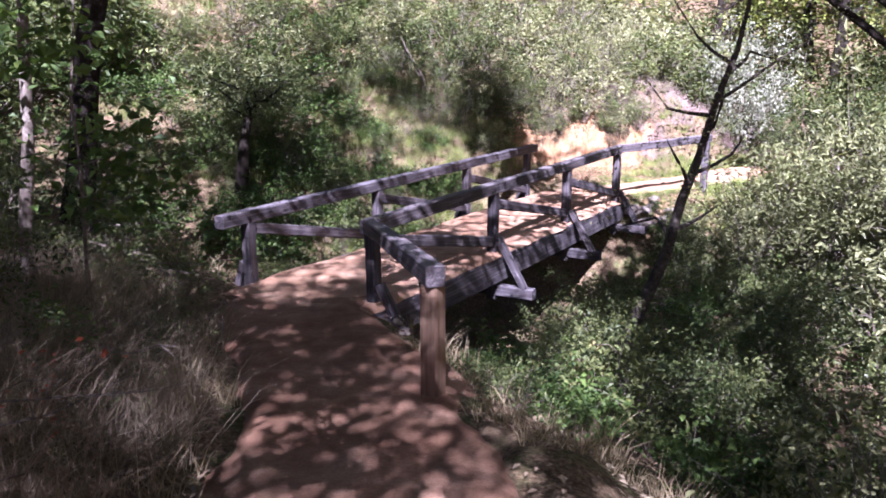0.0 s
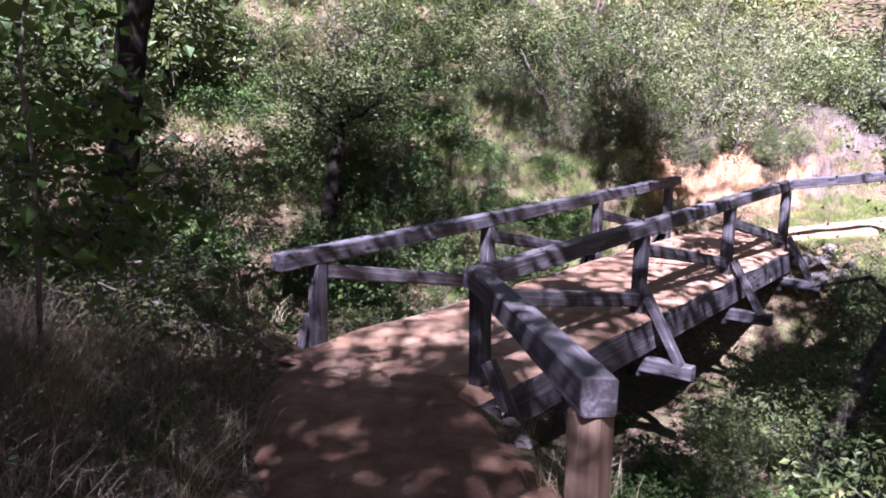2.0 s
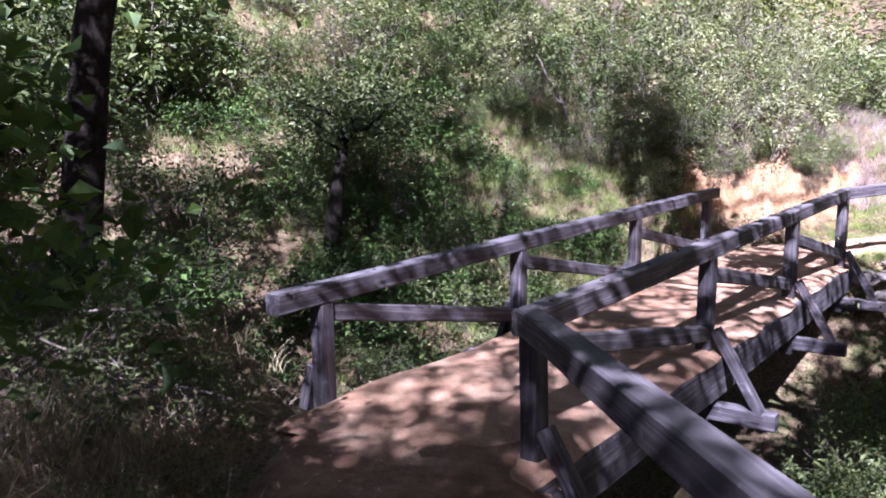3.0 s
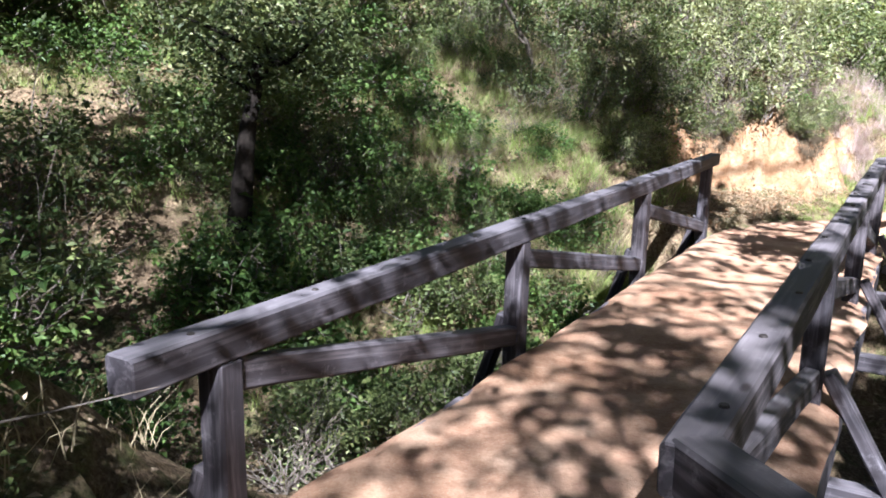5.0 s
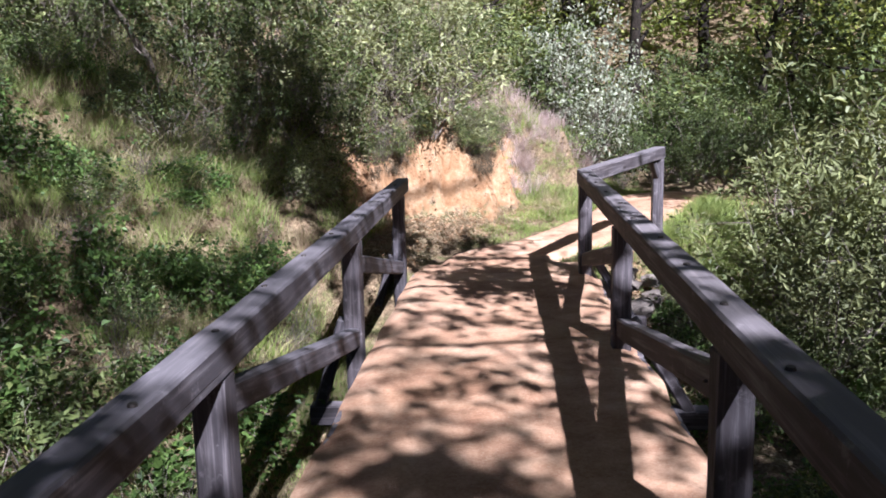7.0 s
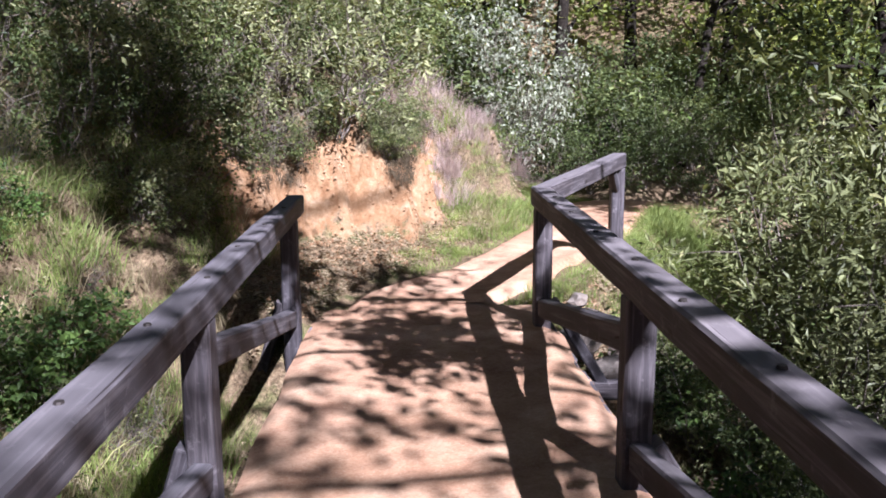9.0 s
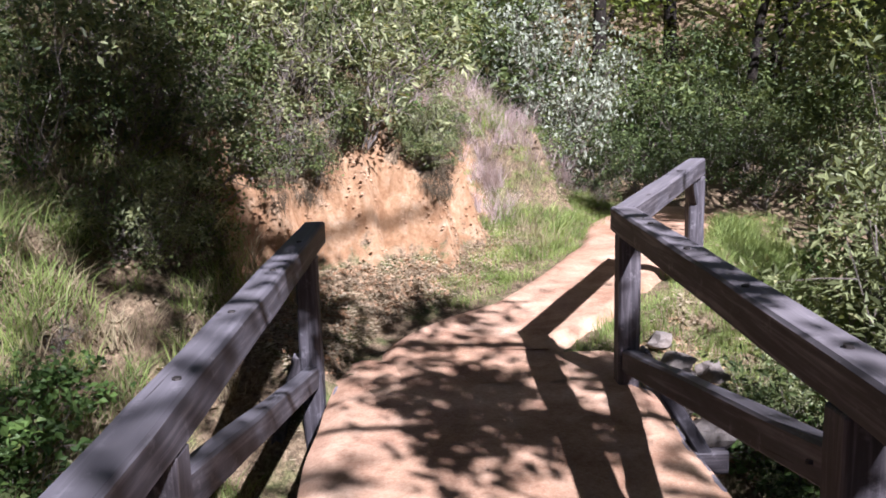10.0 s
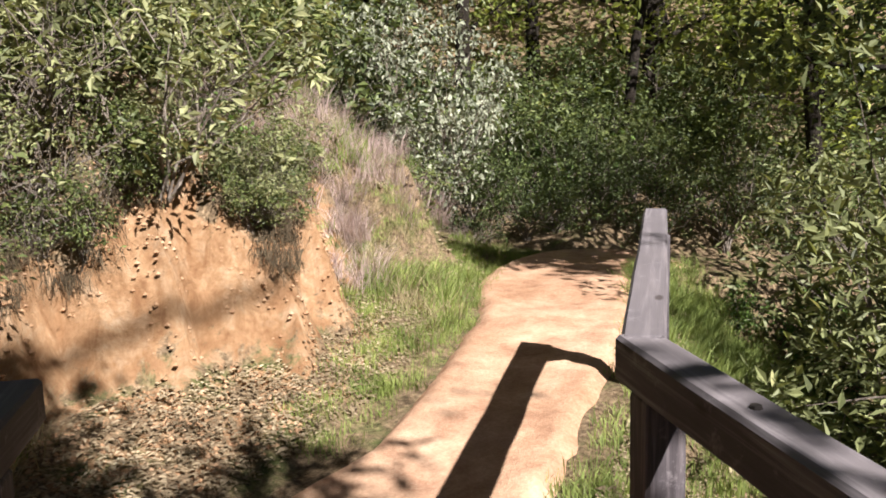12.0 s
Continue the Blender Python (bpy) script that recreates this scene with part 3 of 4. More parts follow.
FAR_AWAY = Matrix.Translation((0, 0, -60))
KINDS, PROTO = {}, {}
for key, args, stem, leaf, label, cat in (
    ("shrub_a", (11, 1.5, 0.95, 12, 1900, 0.075, 0.036, 0.085), M_TWIG, M_SHRUB, "leafy green evergreen shrub on the slope", "shrub"),
    ("shrub_b", (12, 1.9, 1.0, 13, 2100, 0.065, 0.034, 0.085), M_TWIG, M_OAK, "dark green scrub oak bush with small leaves", "shrub"),
    ("shrub_c", (13, 1.7, 1.05, 13, 1800, 0.08, 0.034, 0.085), M_TWIG, M_OLIVE, "olive green bush with pale upright leaves", "shrub"),
    ("long_leaf", (18, 2.7, 1.2, 15, 2600, 0.105, 0.034, 0.13, 0.016, -0.5), M_TWIG, M_LONG, "tall bush with long pale upturned leaves", "shrub"),
    ("silver", (14, 2.0, 1.0, 15, 2600, 0.055, 0.036, 0.085), M_TWIG, M_SILVER, "silvery grey-leaved bush in full sun", "shrub"),
    ("bramble", (15, 0.65, 0.75, 11, 800, 0.09, 0.062, 0.10), M_TWIG, M_BRAMBLE, "low bright green bramble with broad leaves", "bramble"),
    ("bramble_b", (16, 0.9, 0.7, 10, 850, 0.08, 0.055, 0.10), M_TWIG, M_BRAMBLE, "fresh green undergrowth with broad leaves", "bramble"),
    ("fern_green", (19, 0.8, 0.8, 11, 900, 0.07, 0.042, 0.10), M_TWIG, M_SHRUB, "low dark green undergrowth in the shade", "shrub"),
    ("sprig", (20, 0.75, 0.4, 5, 26, 0.05, 0.034, 0.07, 0.005), M_TWIG, M_RED, "sprig of reddish leaves among the dry stalks", "shrub"),
    ("twiggy", (17, 1.3, 0.9, 26, 320, 0.05, 0.022, 0.2, 0.008), M_TWIG, M_OLIVE, "bare grey twiggy brush with few leaves", "shrub"),
):
    PROTO[key] = (*bush_parts(*args), stem, leaf)
    KINDS[key] = make_plant("bush", *PROTO[key], label, cat, FAR_AWAY)
for key, args, mat, label in (
    ("grass", (21, 150, 0.22, 0.30, 0.0035), M_GRASS, "tuft of fresh green grass"),
    ("straw", (22, 140, 0.24, 0.32, 0.003), M_STRAW, "tuft of dry straw-coloured grass"),
    ("mauve", (23, 260, 0.3, 0.42, 0.0025), M_MAUVE, "clump of dry mauve-grey brush"),
):
    v, f = blades(*args)
    KINDS[key] = tagged(new("grass_tuft", mesh_from("grass_tuft", v, f, mat)), label, "grass")
    KINDS[key].matrix_basis = FAR_AWAY



def plant(kind, x, y, scale=1.0, sink=0.03, squash=1.0, turn=None, rng=RNG):
    """One plant of a kind on the ground."""
    turn = rng.uniform(0, 360) if turn is None else turn
    m = pose(x, y, land_z(x, y) - sink, rng.uniform(-6, 6), rng.uniform(-6, 6), turn) @ Matrix.Diagonal((scale, scale, scale * squash, 1))
    ob = KINDS[kind].copy()
    scene.collection.objects.link(ob)
    ob.matrix_basis = m
    for c in KINDS[kind].children:
        k = c.copy()
        scene.collection.objects.link(k)
        k.parent = ob
    return ob


def clear_of_way(x, y, margin):
    r, _ = to_trail(np.array([x]), np.array([y]))
    u, v = (Vector((x, y, 0)) - B0).dot(BD), (Vector((x, y, 0)) - B0).dot(BN)
    if -0.6 < u < 9.3 and -0.55 - margin * 0.5 < v < 2.35 + margin * 0.5:
        return False
    return r[0] > 0.85 + margin


def places(kinds, box, count, scales, margin, seed, keep=lambda u, v, x, y: True):
    """Kinds and places strewn over a stretch given in the bridge's axes (u0, u1, v0, v1)."""
    rng = random.Random(seed)
    out = []
    for _ in range(count * 12):
        u, v = rng.uniform(box[0], box[1]), rng.uniform(box[2], box[3])
        p = at(u, v)
        sc = rng.uniform(*scales)
        if clear_of_way(p.x, p.y, margin * sc) and keep(u, v, p.x, p.y):
            out.append((rng.choice(kinds), p.x, p.y, sc, rng.uniform(0.8, 1.15), rng.uniform(0, 360)))
        if len(out) >= count:
            break
    return out


def scatter(*args):
    for kind, x, y, sc, squash, turn in places(*args):
        plant(kind, x, y, sc, 0.05, squash, turn)


def thicket(label, keep_share, grow, *args):
    """Undergrowth too far off to pick apart: many plants joined into one cover for each foliage."""
    heaps, sticks = {}, ([], [])
    rng = np.random.default_rng(args[5])
    for kind, x, y, sc, squash, turn in places(*args):
        (sv, sf), (lv, lf), m_stem, m_leaf = PROTO[kind]
        quads = np.asarray(lv, float).reshape(-1, 4, 3)
        quads = quads[rng.random(len(quads)) < keep_share]
        mid = quads.mean(1, keepdims=True)
        quads = (mid + (quads - mid) * grow).reshape(-1, 3)
        m = np.array(pose(x, y, land_z(x, y) - 0.05, 0, 0, turn) @ Matrix.Diagonal((sc, sc, sc * squash, 1)))
        heaps.setdefault(m_leaf, []).append(quads @ m[:3, :3].T + m[:3, 3])
        sticks[1].append(np.asarray(sf) + sum(len(a) for a in sticks[0]))
        sticks[0].append(np.asarray(sv, float) @ m[:3, :3].T + m[:3, 3])
    tagged(new("brush_stems", mesh_from("brush_stems", np.concatenate(sticks[0]), np.concatenate(sticks[1]), M_TWIG)), "grey stems and twigs within the brush", "brush", kind="stuff")
    for m_leaf, lots in heaps.items():
        v = np.concatenate(lots)
        i = np.arange(len(v) // 4)[:, None] * 4
        f = np.concatenate([i + [[0, 1, 2]], i + [[0, 2, 3]]], 0)
        tagged(new("undergrowth", mesh_from("undergrowth", v, f, m_leaf)), label, "undergrowth", kind="stuff")


# ---- ground cover ----
def strew(name, base, where, material, label, category, sizes, seed, sink=0.0):
    """Copies of a small shape strewn over the ground as one sheet of cover. where: (n, 2) places."""
    rng = np.random.default_rng(seed)
    bv, bf = np.array(base[0], float), np.array(base[1])
    n = len(where)
    a, sc = rng.uniform(0, 6.283, n), rng.uniform(*sizes, n)
    ca, sa = np.cos(a)[:, None], np.sin(a)[:, None]
    z, _ = land(where[:, 0], where[:, 1])
    vx = where[:, :1] + (bv[:, 0] * ca - bv[:, 1] * sa) * sc[:, None]
    vy = where[:, 1:] + (bv[:, 0] * sa + bv[:, 1] * ca) * sc[:, None]
    vz = z[:, None] - sink + bv[:, 2] * sc[:, None]
    faces = (bf[None] + (np.arange(n) * len(bv))[:, None, None]).reshape(-1, 3)
    tagged(new(name, mesh_from(name, np.stack([vx, vy, vz], -1).reshape(-1, 3), faces, material)), label, category, kind="stuff")


def spots(box, count, seed, margin=0.0, keep=None):
    """Random places in a stretch (u0, u1, v0, v1) of the bridge's axes, off the trail and the bridge."""
    rng = np.random.default_rng(seed)
    u, v = rng.uniform(box[0], box[1], count), rng.uniform(box[2], box[3], count)
    x, y = B0.x + BD.x * u + BN.x * v, B0.y + BD.y * u + BN.y * v
    r, _ = to_trail(x, y)
    ok = (r > 0.8 + margin) & ~((u > -0.2) & (u < 8.9) & (v > -0.15) & (v < 2.1))
    if keep is not None:
        ok &= keep(u, v, x, y, r)
    return np.stack([x[ok], y[ok]], 1)


def litter(name, where, size, material, label, seed):
    """Fallen leaves lying on the ground, as one cover."""
    rng = np.random.default_rng(seed)
    z, _ = land(where[:, 0], where[:, 1])
    c = np.concatenate([where, (z + rng.uniform(0.0, 0.05, len(where)))[:, None]], 1)
    v, f = leaves(c, size, size * 0.5, rng, 0.0, None, 0.8)
    tagged(new(name, mesh_from(name, v, f, material)), label, "leaf litter", kind="stuff")


litter("leaf_litter", spots((3, 16, -12, 5), 26000, 41, 0.0, lambda u, v, x, y, r: (land(x, y)[1] < 0.3)), 0.075, M_LITTER, "brown fallen leaves strewn over the hillside", 1)
litter("leaf_litter", spots((-11, 1, -8, 6), 9000, 42), 0.06, M_LITTER, "dry fallen leaves along the trail edge", 2)
litter("leaf_litter", spots((8.6, 13, -3, 3), 60000, 48, 0.0, lambda u, v, x, y, r: (r < 1.15 + 0.85 * np.random.default_rng(9).random(x.shape)) & (land(x, y)[1] < 0.42)), 0.04, M_LITTER, "pale dry leaves heaped at the foot of the bank", 3)
CLOD = ([(1, 0, 0), (-0.8, 0.1, 0), (0, 0.9, 0.1), (0.1, -1, 0), (0.1, 0, 0.8), (0, 0, -0.7)], [(0, 2, 4), (2, 1, 4), (1, 3, 4), (3, 0, 4), (2, 0, 5), (1, 2, 5), (3, 1, 5), (0, 3, 5)])
M_CLOD = soil_material("bank_earth", ((0.30, 0.17, 0.10), (0.45, 0.29, 0.175), (0.56, 0.42, 0.30), (0.5, 0.4, 0.3)), 2.0, 0.4, False)
strew("earth_clods", CLOD, spots((8.8, 13, -2.5, 3), 12000, 49, 0.1, lambda u, v, x, y, r: (r < 2.3) & (x > 1.6) & (x < 5.0)), M_CLOD, "crumbled orange earth and pebbles on the bank", "earth", (0.006, 0.024), 6)
TUFT = blades(50, 42, 0.16, 0.26, 0.004)
strew("grass_cover", TUFT, spots((3.5, 15, -9, 2), 1500, 43, 0.0, lambda u, v, x, y, r: (land(x, y)[1] < 0.25) & ~((u > 8.6) & (v > -1.6) & (x < 5.2))), M_GRASS, "thin green grass growing over the hillside", "grass", (0.5, 1.3), 1)
strew("dry_grass_cover", TUFT, spots((3.5, 15, -9, 2), 1300, 44, 0.0, lambda u, v, x, y, r: (land(x, y)[1] < 0.25) & ~((u > 8.6) & (v > -1.6) & (x < 5.2))), M_STRAW, "thin dry grass growing over the hillside", "grass", (0.5, 1.3), 2)
strew("dry_grass_cover", TUFT, spots((-12, 1, -7, 8), 900, 45, 0.05, lambda u, v, x, y, r: r < 2.6), M_STRAW, "dry grass beside the approach trail", "grass", (0.6, 1.5), 3)
strew("grass_cover", TUFT, spots((6.3, 10.4, -4.2, -0.5), 520, 59), M_GRASS, "green grass on the slope beside the railing", "grass", (0.5, 1.2), 10)
strew("dry_grass_cover", TUFT, spots((6.3, 10.4, -4.2, -0.5), 480, 60), M_STRAW, "dry grass on the slope beside the railing", "grass", (0.5, 1.2), 11)
SHORT = blades(52, 46, 0.16, 0.13, 0.0032)
strew("grass_cover", SHORT, spots((8.6, 17, -2, 6), 4200, 46, -0.14, lambda u, v, x, y, r: (r < np.where(x < 4.6, 1.15, 1.7)) & (x > 3.5) & (x < 9.0)), M_GRASS, "fresh green grass along the trail edge", "grass", (0.6, 1.15), 4)
strew("grass_cover", TUFT, spots((10, 18, 1.5, 9), 2600, 56, 0.0, lambda u, v, x, y, r: (r < 2.4) & (x > 5.6) & (x < 9.8) & (y < 20)), M_GRASS, "fresh green grass growing beside the wing of the bridge", "grass", (0.5, 1.1), 7)
ROOTS = ([(x, y, -z) for x, y, z in blades(53, 46, 0.20, 0.26, 0.004)[0]], blades(53, 46, 0.20, 0.26, 0.004)[1])
strew("hanging_roots", ROOTS, spots((8.6, 15, -4, 4), 16000, 57, 0.2, lambda u, v, x, y, r: (np.abs(r - sum(bank_shape(x, y)) - 0.03) < 0.07) & (x > 0.5) & (x < 5.2)), M_ROOT, "dark roots and dead stems hanging over the bank", "roots", (0.25, 0.7), 8, -0.05)
STALKS = blades(54, 60, 0.30, 0.55, 0.0026, 1.0)
strew("dry_stalks", STALKS, spots((-12, 0.2, -6, 4), 2200, 58, 0.28, lambda u, v, x, y, r: (r < 2.8) & (x < -1) & (y > 0.5) & (y < 7.6)), M_STALK, "tangle of dry brown stalks on the shaded bank", "stalks", (0.5, 1.15), 9)
BRUSH = blades(51, 90, 0.25, 0.40, 0.0035)
strew("dry_brush_cover", BRUSH, spots((10, 18, -2, 6), 1500, 47, 0.0, lambda u, v, x, y, r: (r > 1.55) & (r < 3.4) & (x > 4.5 + 0.4 * np.sin(3 * y)) & (x < 8.8) & (y > 18.6)), M_MAUVE, "dry mauve-grey brush covering the bank", "brush", (0.55, 1.05), 5)


# ---- trees ----
def tree_parts(seed, height, crown_from, crown_r, n_leaves, leaf_len, leaf_w, trunk_r, lean, limbs, clump=0.32, along=(0.45, 0.7, 0.85, 1.0), bend=1.2):
    rng = np.random.default_rng(seed)
    pts = []
    for k in range(9):
        t = k / 8
        pts.append(Vector((lean[0] * t ** bend, lean[1] * t ** bend, -0.4 + (height + 0.4) * t)) + Vector((*rng.normal(0, 0.025 * height * 0.3, 2), 0)) * (0.3 + t))
    trunk = tube(pts, [trunk_r * (1.25 if k == 0 else 1) * (1 - 0.75 * k / 8) for k in range(9)], 9)
    arms, tips = [], []
    for i in range(limbs):
        t = rng.uniform(crown_from / height, 0.95)
        k = min(int(t * 8), 7)
        p = pts[k].lerp(pts[k + 1], t * 8 - k)
        ang = i * 2.4 + rng.uniform(-0.4, 0.4)
        reach = crown_r * rng.uniform(0.6, 1.0)
        q = p + Vector((math.cos(ang) * reach, math.sin(ang) * reach, reach * rng.uniform(-0.1, 0.8)))
        mid = p.lerp(q, 0.5) + Vector(rng.normal(0, 0.13 * reach, 3))
        arms.append(tube([p, p.lerp(mid, 0.5) + Vector(rng.normal(0, 0.03, 3)), mid, mid.lerp(q, 0.5), q], [trunk_r * f * (1 - t * 0.5) for f in (0.45, 0.36, 0.28, 0.18, 0.07)], 6))
        for f in along:
            c = p.lerp(q, f)
            tips.append(c)
            tips.append(c + Vector(rng.normal(0, 0.25 * crown_r, 3)))
            tips.append(c + Vector(rng.normal(0, 0.25 * crown_r, 3)))
    tips = np.array([tuple(c) for c in tips])
    which = rng.integers(0, len(tips), n_leaves)
    off = rng.normal(0, 1, (n_leaves, 3)) * clump * np.array([1, 1, 0.6])
    return trunk, arms, leaves(tips[which] + off, leaf_len, leaf_w, rng, 0.15)


def make_tree(x, y, args, leaf, label, bark=None, category="tree"):
    ob = empty("tree", Matrix.Translation((x, y, land_z(x, y))), label, category)
    trunk, arms, crown = tree_parts(*args)
    part("trunk", mesh_from("trunk", *trunk, bark or M_BARK, True), ob)
    for a in arms:
        part("limb", mesh_from("limb", *a, bark or M_BARK, True), ob)
    part("crown", mesh_from("crown", *crown, leaf), ob)
    return ob


def again(ob, x, y, turn, scale=1.0):
    """The same tree once more elsewhere."""
    return copy_thing(ob, pose(x, y, land_z(x, y), 0, 0, turn) @ Matrix.Diagonal((scale, scale, scale, 1)))


# the dark trunk beside the gully, the crooked one below the far slope, the thin one by the approach
make_tree(-4.5, 9.6, (61, 9.5, 4.9, 2.8, 1100, 0.12, 0.06, 0.18, (2.1, 0.3), 12, 0.25, (0.6, 1.0)), M_OAK, "dark-barked oak tree rising from the near bank")
make_tree(-3.75, 14.6, (62, 2.2, 1.35, 0.85, 3400, 0.08, 0.042, 0.16, (0.3, 0.1), 9, 0.24), M_OAK, "small crooked dark-trunked oak on the far slope")
make_tree(-3.4, 6.4, (63, 6.5, 3.6, 1.7, 3000, 0.10, 0.055, 0.06, (0.2, 0.3), 8), M_SHRUB, "slender tree with pale mottled bark", M_TWIG)
make_tree(1.95, 9.8, (84, 4.6, 1.7, 1.25, 2000, 0.05, 0.026, 0.10, (1.75, 0.3), 9, 0.26, (0.5, 0.75, 1.0), 0.7), M_OLIVE, "leaning grey small tree with sparse leaves in the hollow", M_GREYBARK)
make_tree(-2.8, 6.1, (73, 2.9, 0.9, 0.75, 800, 0.10, 0.075, 0.02, (0.15, -0.1), 9, 0.16), M_BRAMBLE, "sapling with broad bright green leaves", M_TWIG, "sapling")
# shade trees over and behind the approach
shade = make_tree(3.0, -1.6, (65, 8.2, 4.4, 2.8, 7500, 0.13, 0.068, 0.16, (-0.6, 0.4), 13, 0.23, (0.6, 1.0)), M_OAK, "tall spreading oak beside the approach trail")
for x, y, turn, sc in ((-3.7, -2.3, 80, 1.0), (1.9, -6.4, 200, 1.15), (-6.2, 4.6, 20, 1.1), (3.8, 2.6, 310, 1.0), (-2.4, -7.5, 300, 1.1),
                       (-1.9, 0.3, 170, 0.95), (0.9, -11.0, 30, 1.2), (-5.4, -3.0, 270, 1.1), (2.9, -4.4, 45, 0.95), (-1.5, -5.2, 320, 1.0)):
    again(shade, x, y, turn, sc)
# leaning and arching oaks added out of view, only to shade the bridge
leaning = make_tree(5.9, 5.0, (69, 8.0, 5.2, 2.3, 3600, 0.13, 0.065, 0.14, (-3.0, 0.3), 10, 0.2, (0.65, 1.0)), M_OAK, "unseen leaning oak added to shade the footbridge")
heavy = make_tree(7.8, 10.3, (75, 8.2, 7.0, 0.95, 1500, 0.16, 0.09, 0.12, (-8.0, 1.3), 6, 0.22, (0.7, 1.0), 3.0), M_OAK, "unseen arching oak with heavy leaf clumps, added for its shade")
for x, y, turn, sc in ((7.45, 9.8, 2, 0.85), (-6.4, 2.6, 180, 0.97), (-6.2, -0.8, 178, 1.0), (7.0, 8.4, -90, 1.0)):
    again(heavy, x, y, turn, sc)


def arch(tree, x, y, z, turn, sc):
    """One more arching oak, added out of view so that its crown shades the place x, y, z."""
    reach = pose(0, 0, 0, 0, 0, turn) @ Vector((-6.4 * sc, 1.05 * sc, 0))
    bx, by = x - reach.x, y - 8 - reach.y
    for _ in range(4):
        rise = (land_z(bx, by) + 7.6 * sc - z) / SUN_TO.z
        bx, by = x + SUN_TO.x * rise - reach.x, y + SUN_TO.y * rise - reach.y
    again(tree, bx, by, turn, sc)


# open-crowned oak added out of view, copied below for broken shade
loose = make_tree(-17.0, 2.0, (76, 8.2, 6.8, 2.2, 900, 0.17, 0.09, 0.12, (-8.0, 1.3), 9, 0.17, (0.5, 0.8, 1.0), 3.0), M_OAK, "unseen arching oak with an open crown, added for its shade")
# added crowns, out of view, whose shade falls on the gully and the hillside
for x, y, z, turn, sc in ((-4.2, 10.2, -0.8, 182, 1.0), (-5.6, 12.2, -0.3, 170, 1.1), 
                          (9.0, 20.4, 0.0, 2, 1.0), (1.9, 11.4, -1.2, -6, 1.0), (2.7, 11.4, 0.1, 4, 1.1), (3.0, 9.9, -0.6, 0, 1.0), (3.3, 12.6, 0.0, -3, 1.1), (-0.8, 7.0, 0.0, 181, 1.0), (1.4, 18.0, 0.9, 174, 1.5)):
    arch(heavy, x, y, z, turn, sc)
for x, y, z, turn, sc in ((-0.2, 15.2, -0.4, 179, 1.1), (-3.6, 13.0, -0.4, 186, 1.1), (0.4, 12.2, -0.1, 181, 0.95), (-0.9, 16.0, 0.4, 172, 1.1), (4.6, 14.4, -0.8, 0, 1.1), (1.9, 12.4, 0.85, 8, 1.1), (-1.5, 18.8, 2.8, 180, 1.15), (-3.8, 14.3, 1.1, 188, 1.0), (-2.6, 15.4, 0.6, 177, 1.0), (12.0, 22.0, 0.4, -4, 1.05)):
    arch(loose, x, y, z, turn, sc)
# the wood beyond the trail
wood = make_tree(12.6, 26.5, (66, 9.5, 2.0, 3.0, 3600, 0.19, 0.095, 0.2, (0.6, 0.2), 14, 0.45), M_WOOD, "tall leafy tree in the wood beyond the trail")
wood_b = make_tree(15.8, 24.4, (67, 8.5, 1.8, 2.8, 3600, 0.19, 0.095, 0.19, (2.4, 0.6), 14, 0.45), M_WOOD, "dark leaning oak in the wood beyond the trail")
for i, (x, y, sc) in enumerate(((9.8, 30.0, 1.0), (13.6, 30.5, 1.1), (17.0, 28.5, 1.0), (17.5, 21.5, 1.0), (19.5, 24.5, 1.1), (20.0, 18.0, 1.0), (6.0, 34.0, 1.0), (22.0, 28.0, 1.2),
                                (15.0, 34.0, 1.3), (2.0, 31.0, 0.9), (-3.0, 28.0, 0.9), (-8.0, 25.0, 0.9), (-12.0, 20.0, 0.9),
                                (24.0, 22.0, 1.2), (23.0, 15.0, 1.2), (2.5, 25.5, 0.7), (-1.5, 23.5, 0.7), (5.5, 27.5, 0.8), (-6.0, 21.5, 0.7))):
    again((wood, wood_b)[i % 2], x, y, i * 67, sc)
make_tree(13.8, 23.6, (70, 8.5, 3.6, 2.4, 1500, 0.13, 0.06, 0.13, (1.9, -0.4), 10, 0.3), M_OLIVE, "slender tree leaning in the wood")
make_tree(15.0, 20.2, (72, 8.5, 3.2, 2.4, 1700, 0.13, 0.06, 0.16, (-0.8, 0.2), 10, 0.3), M_SHRUB, "dark-trunked tree with crooked limbs in the wood")
make_tree(11.2, 17.2, (68, 6.2, 2.4, 2.5, 5200, 0.12, 0.075, 0.11, (-0.9, 0.2), 11, 0.34), M_OAK, "dark broad-leaved tree leaning over the hollow")

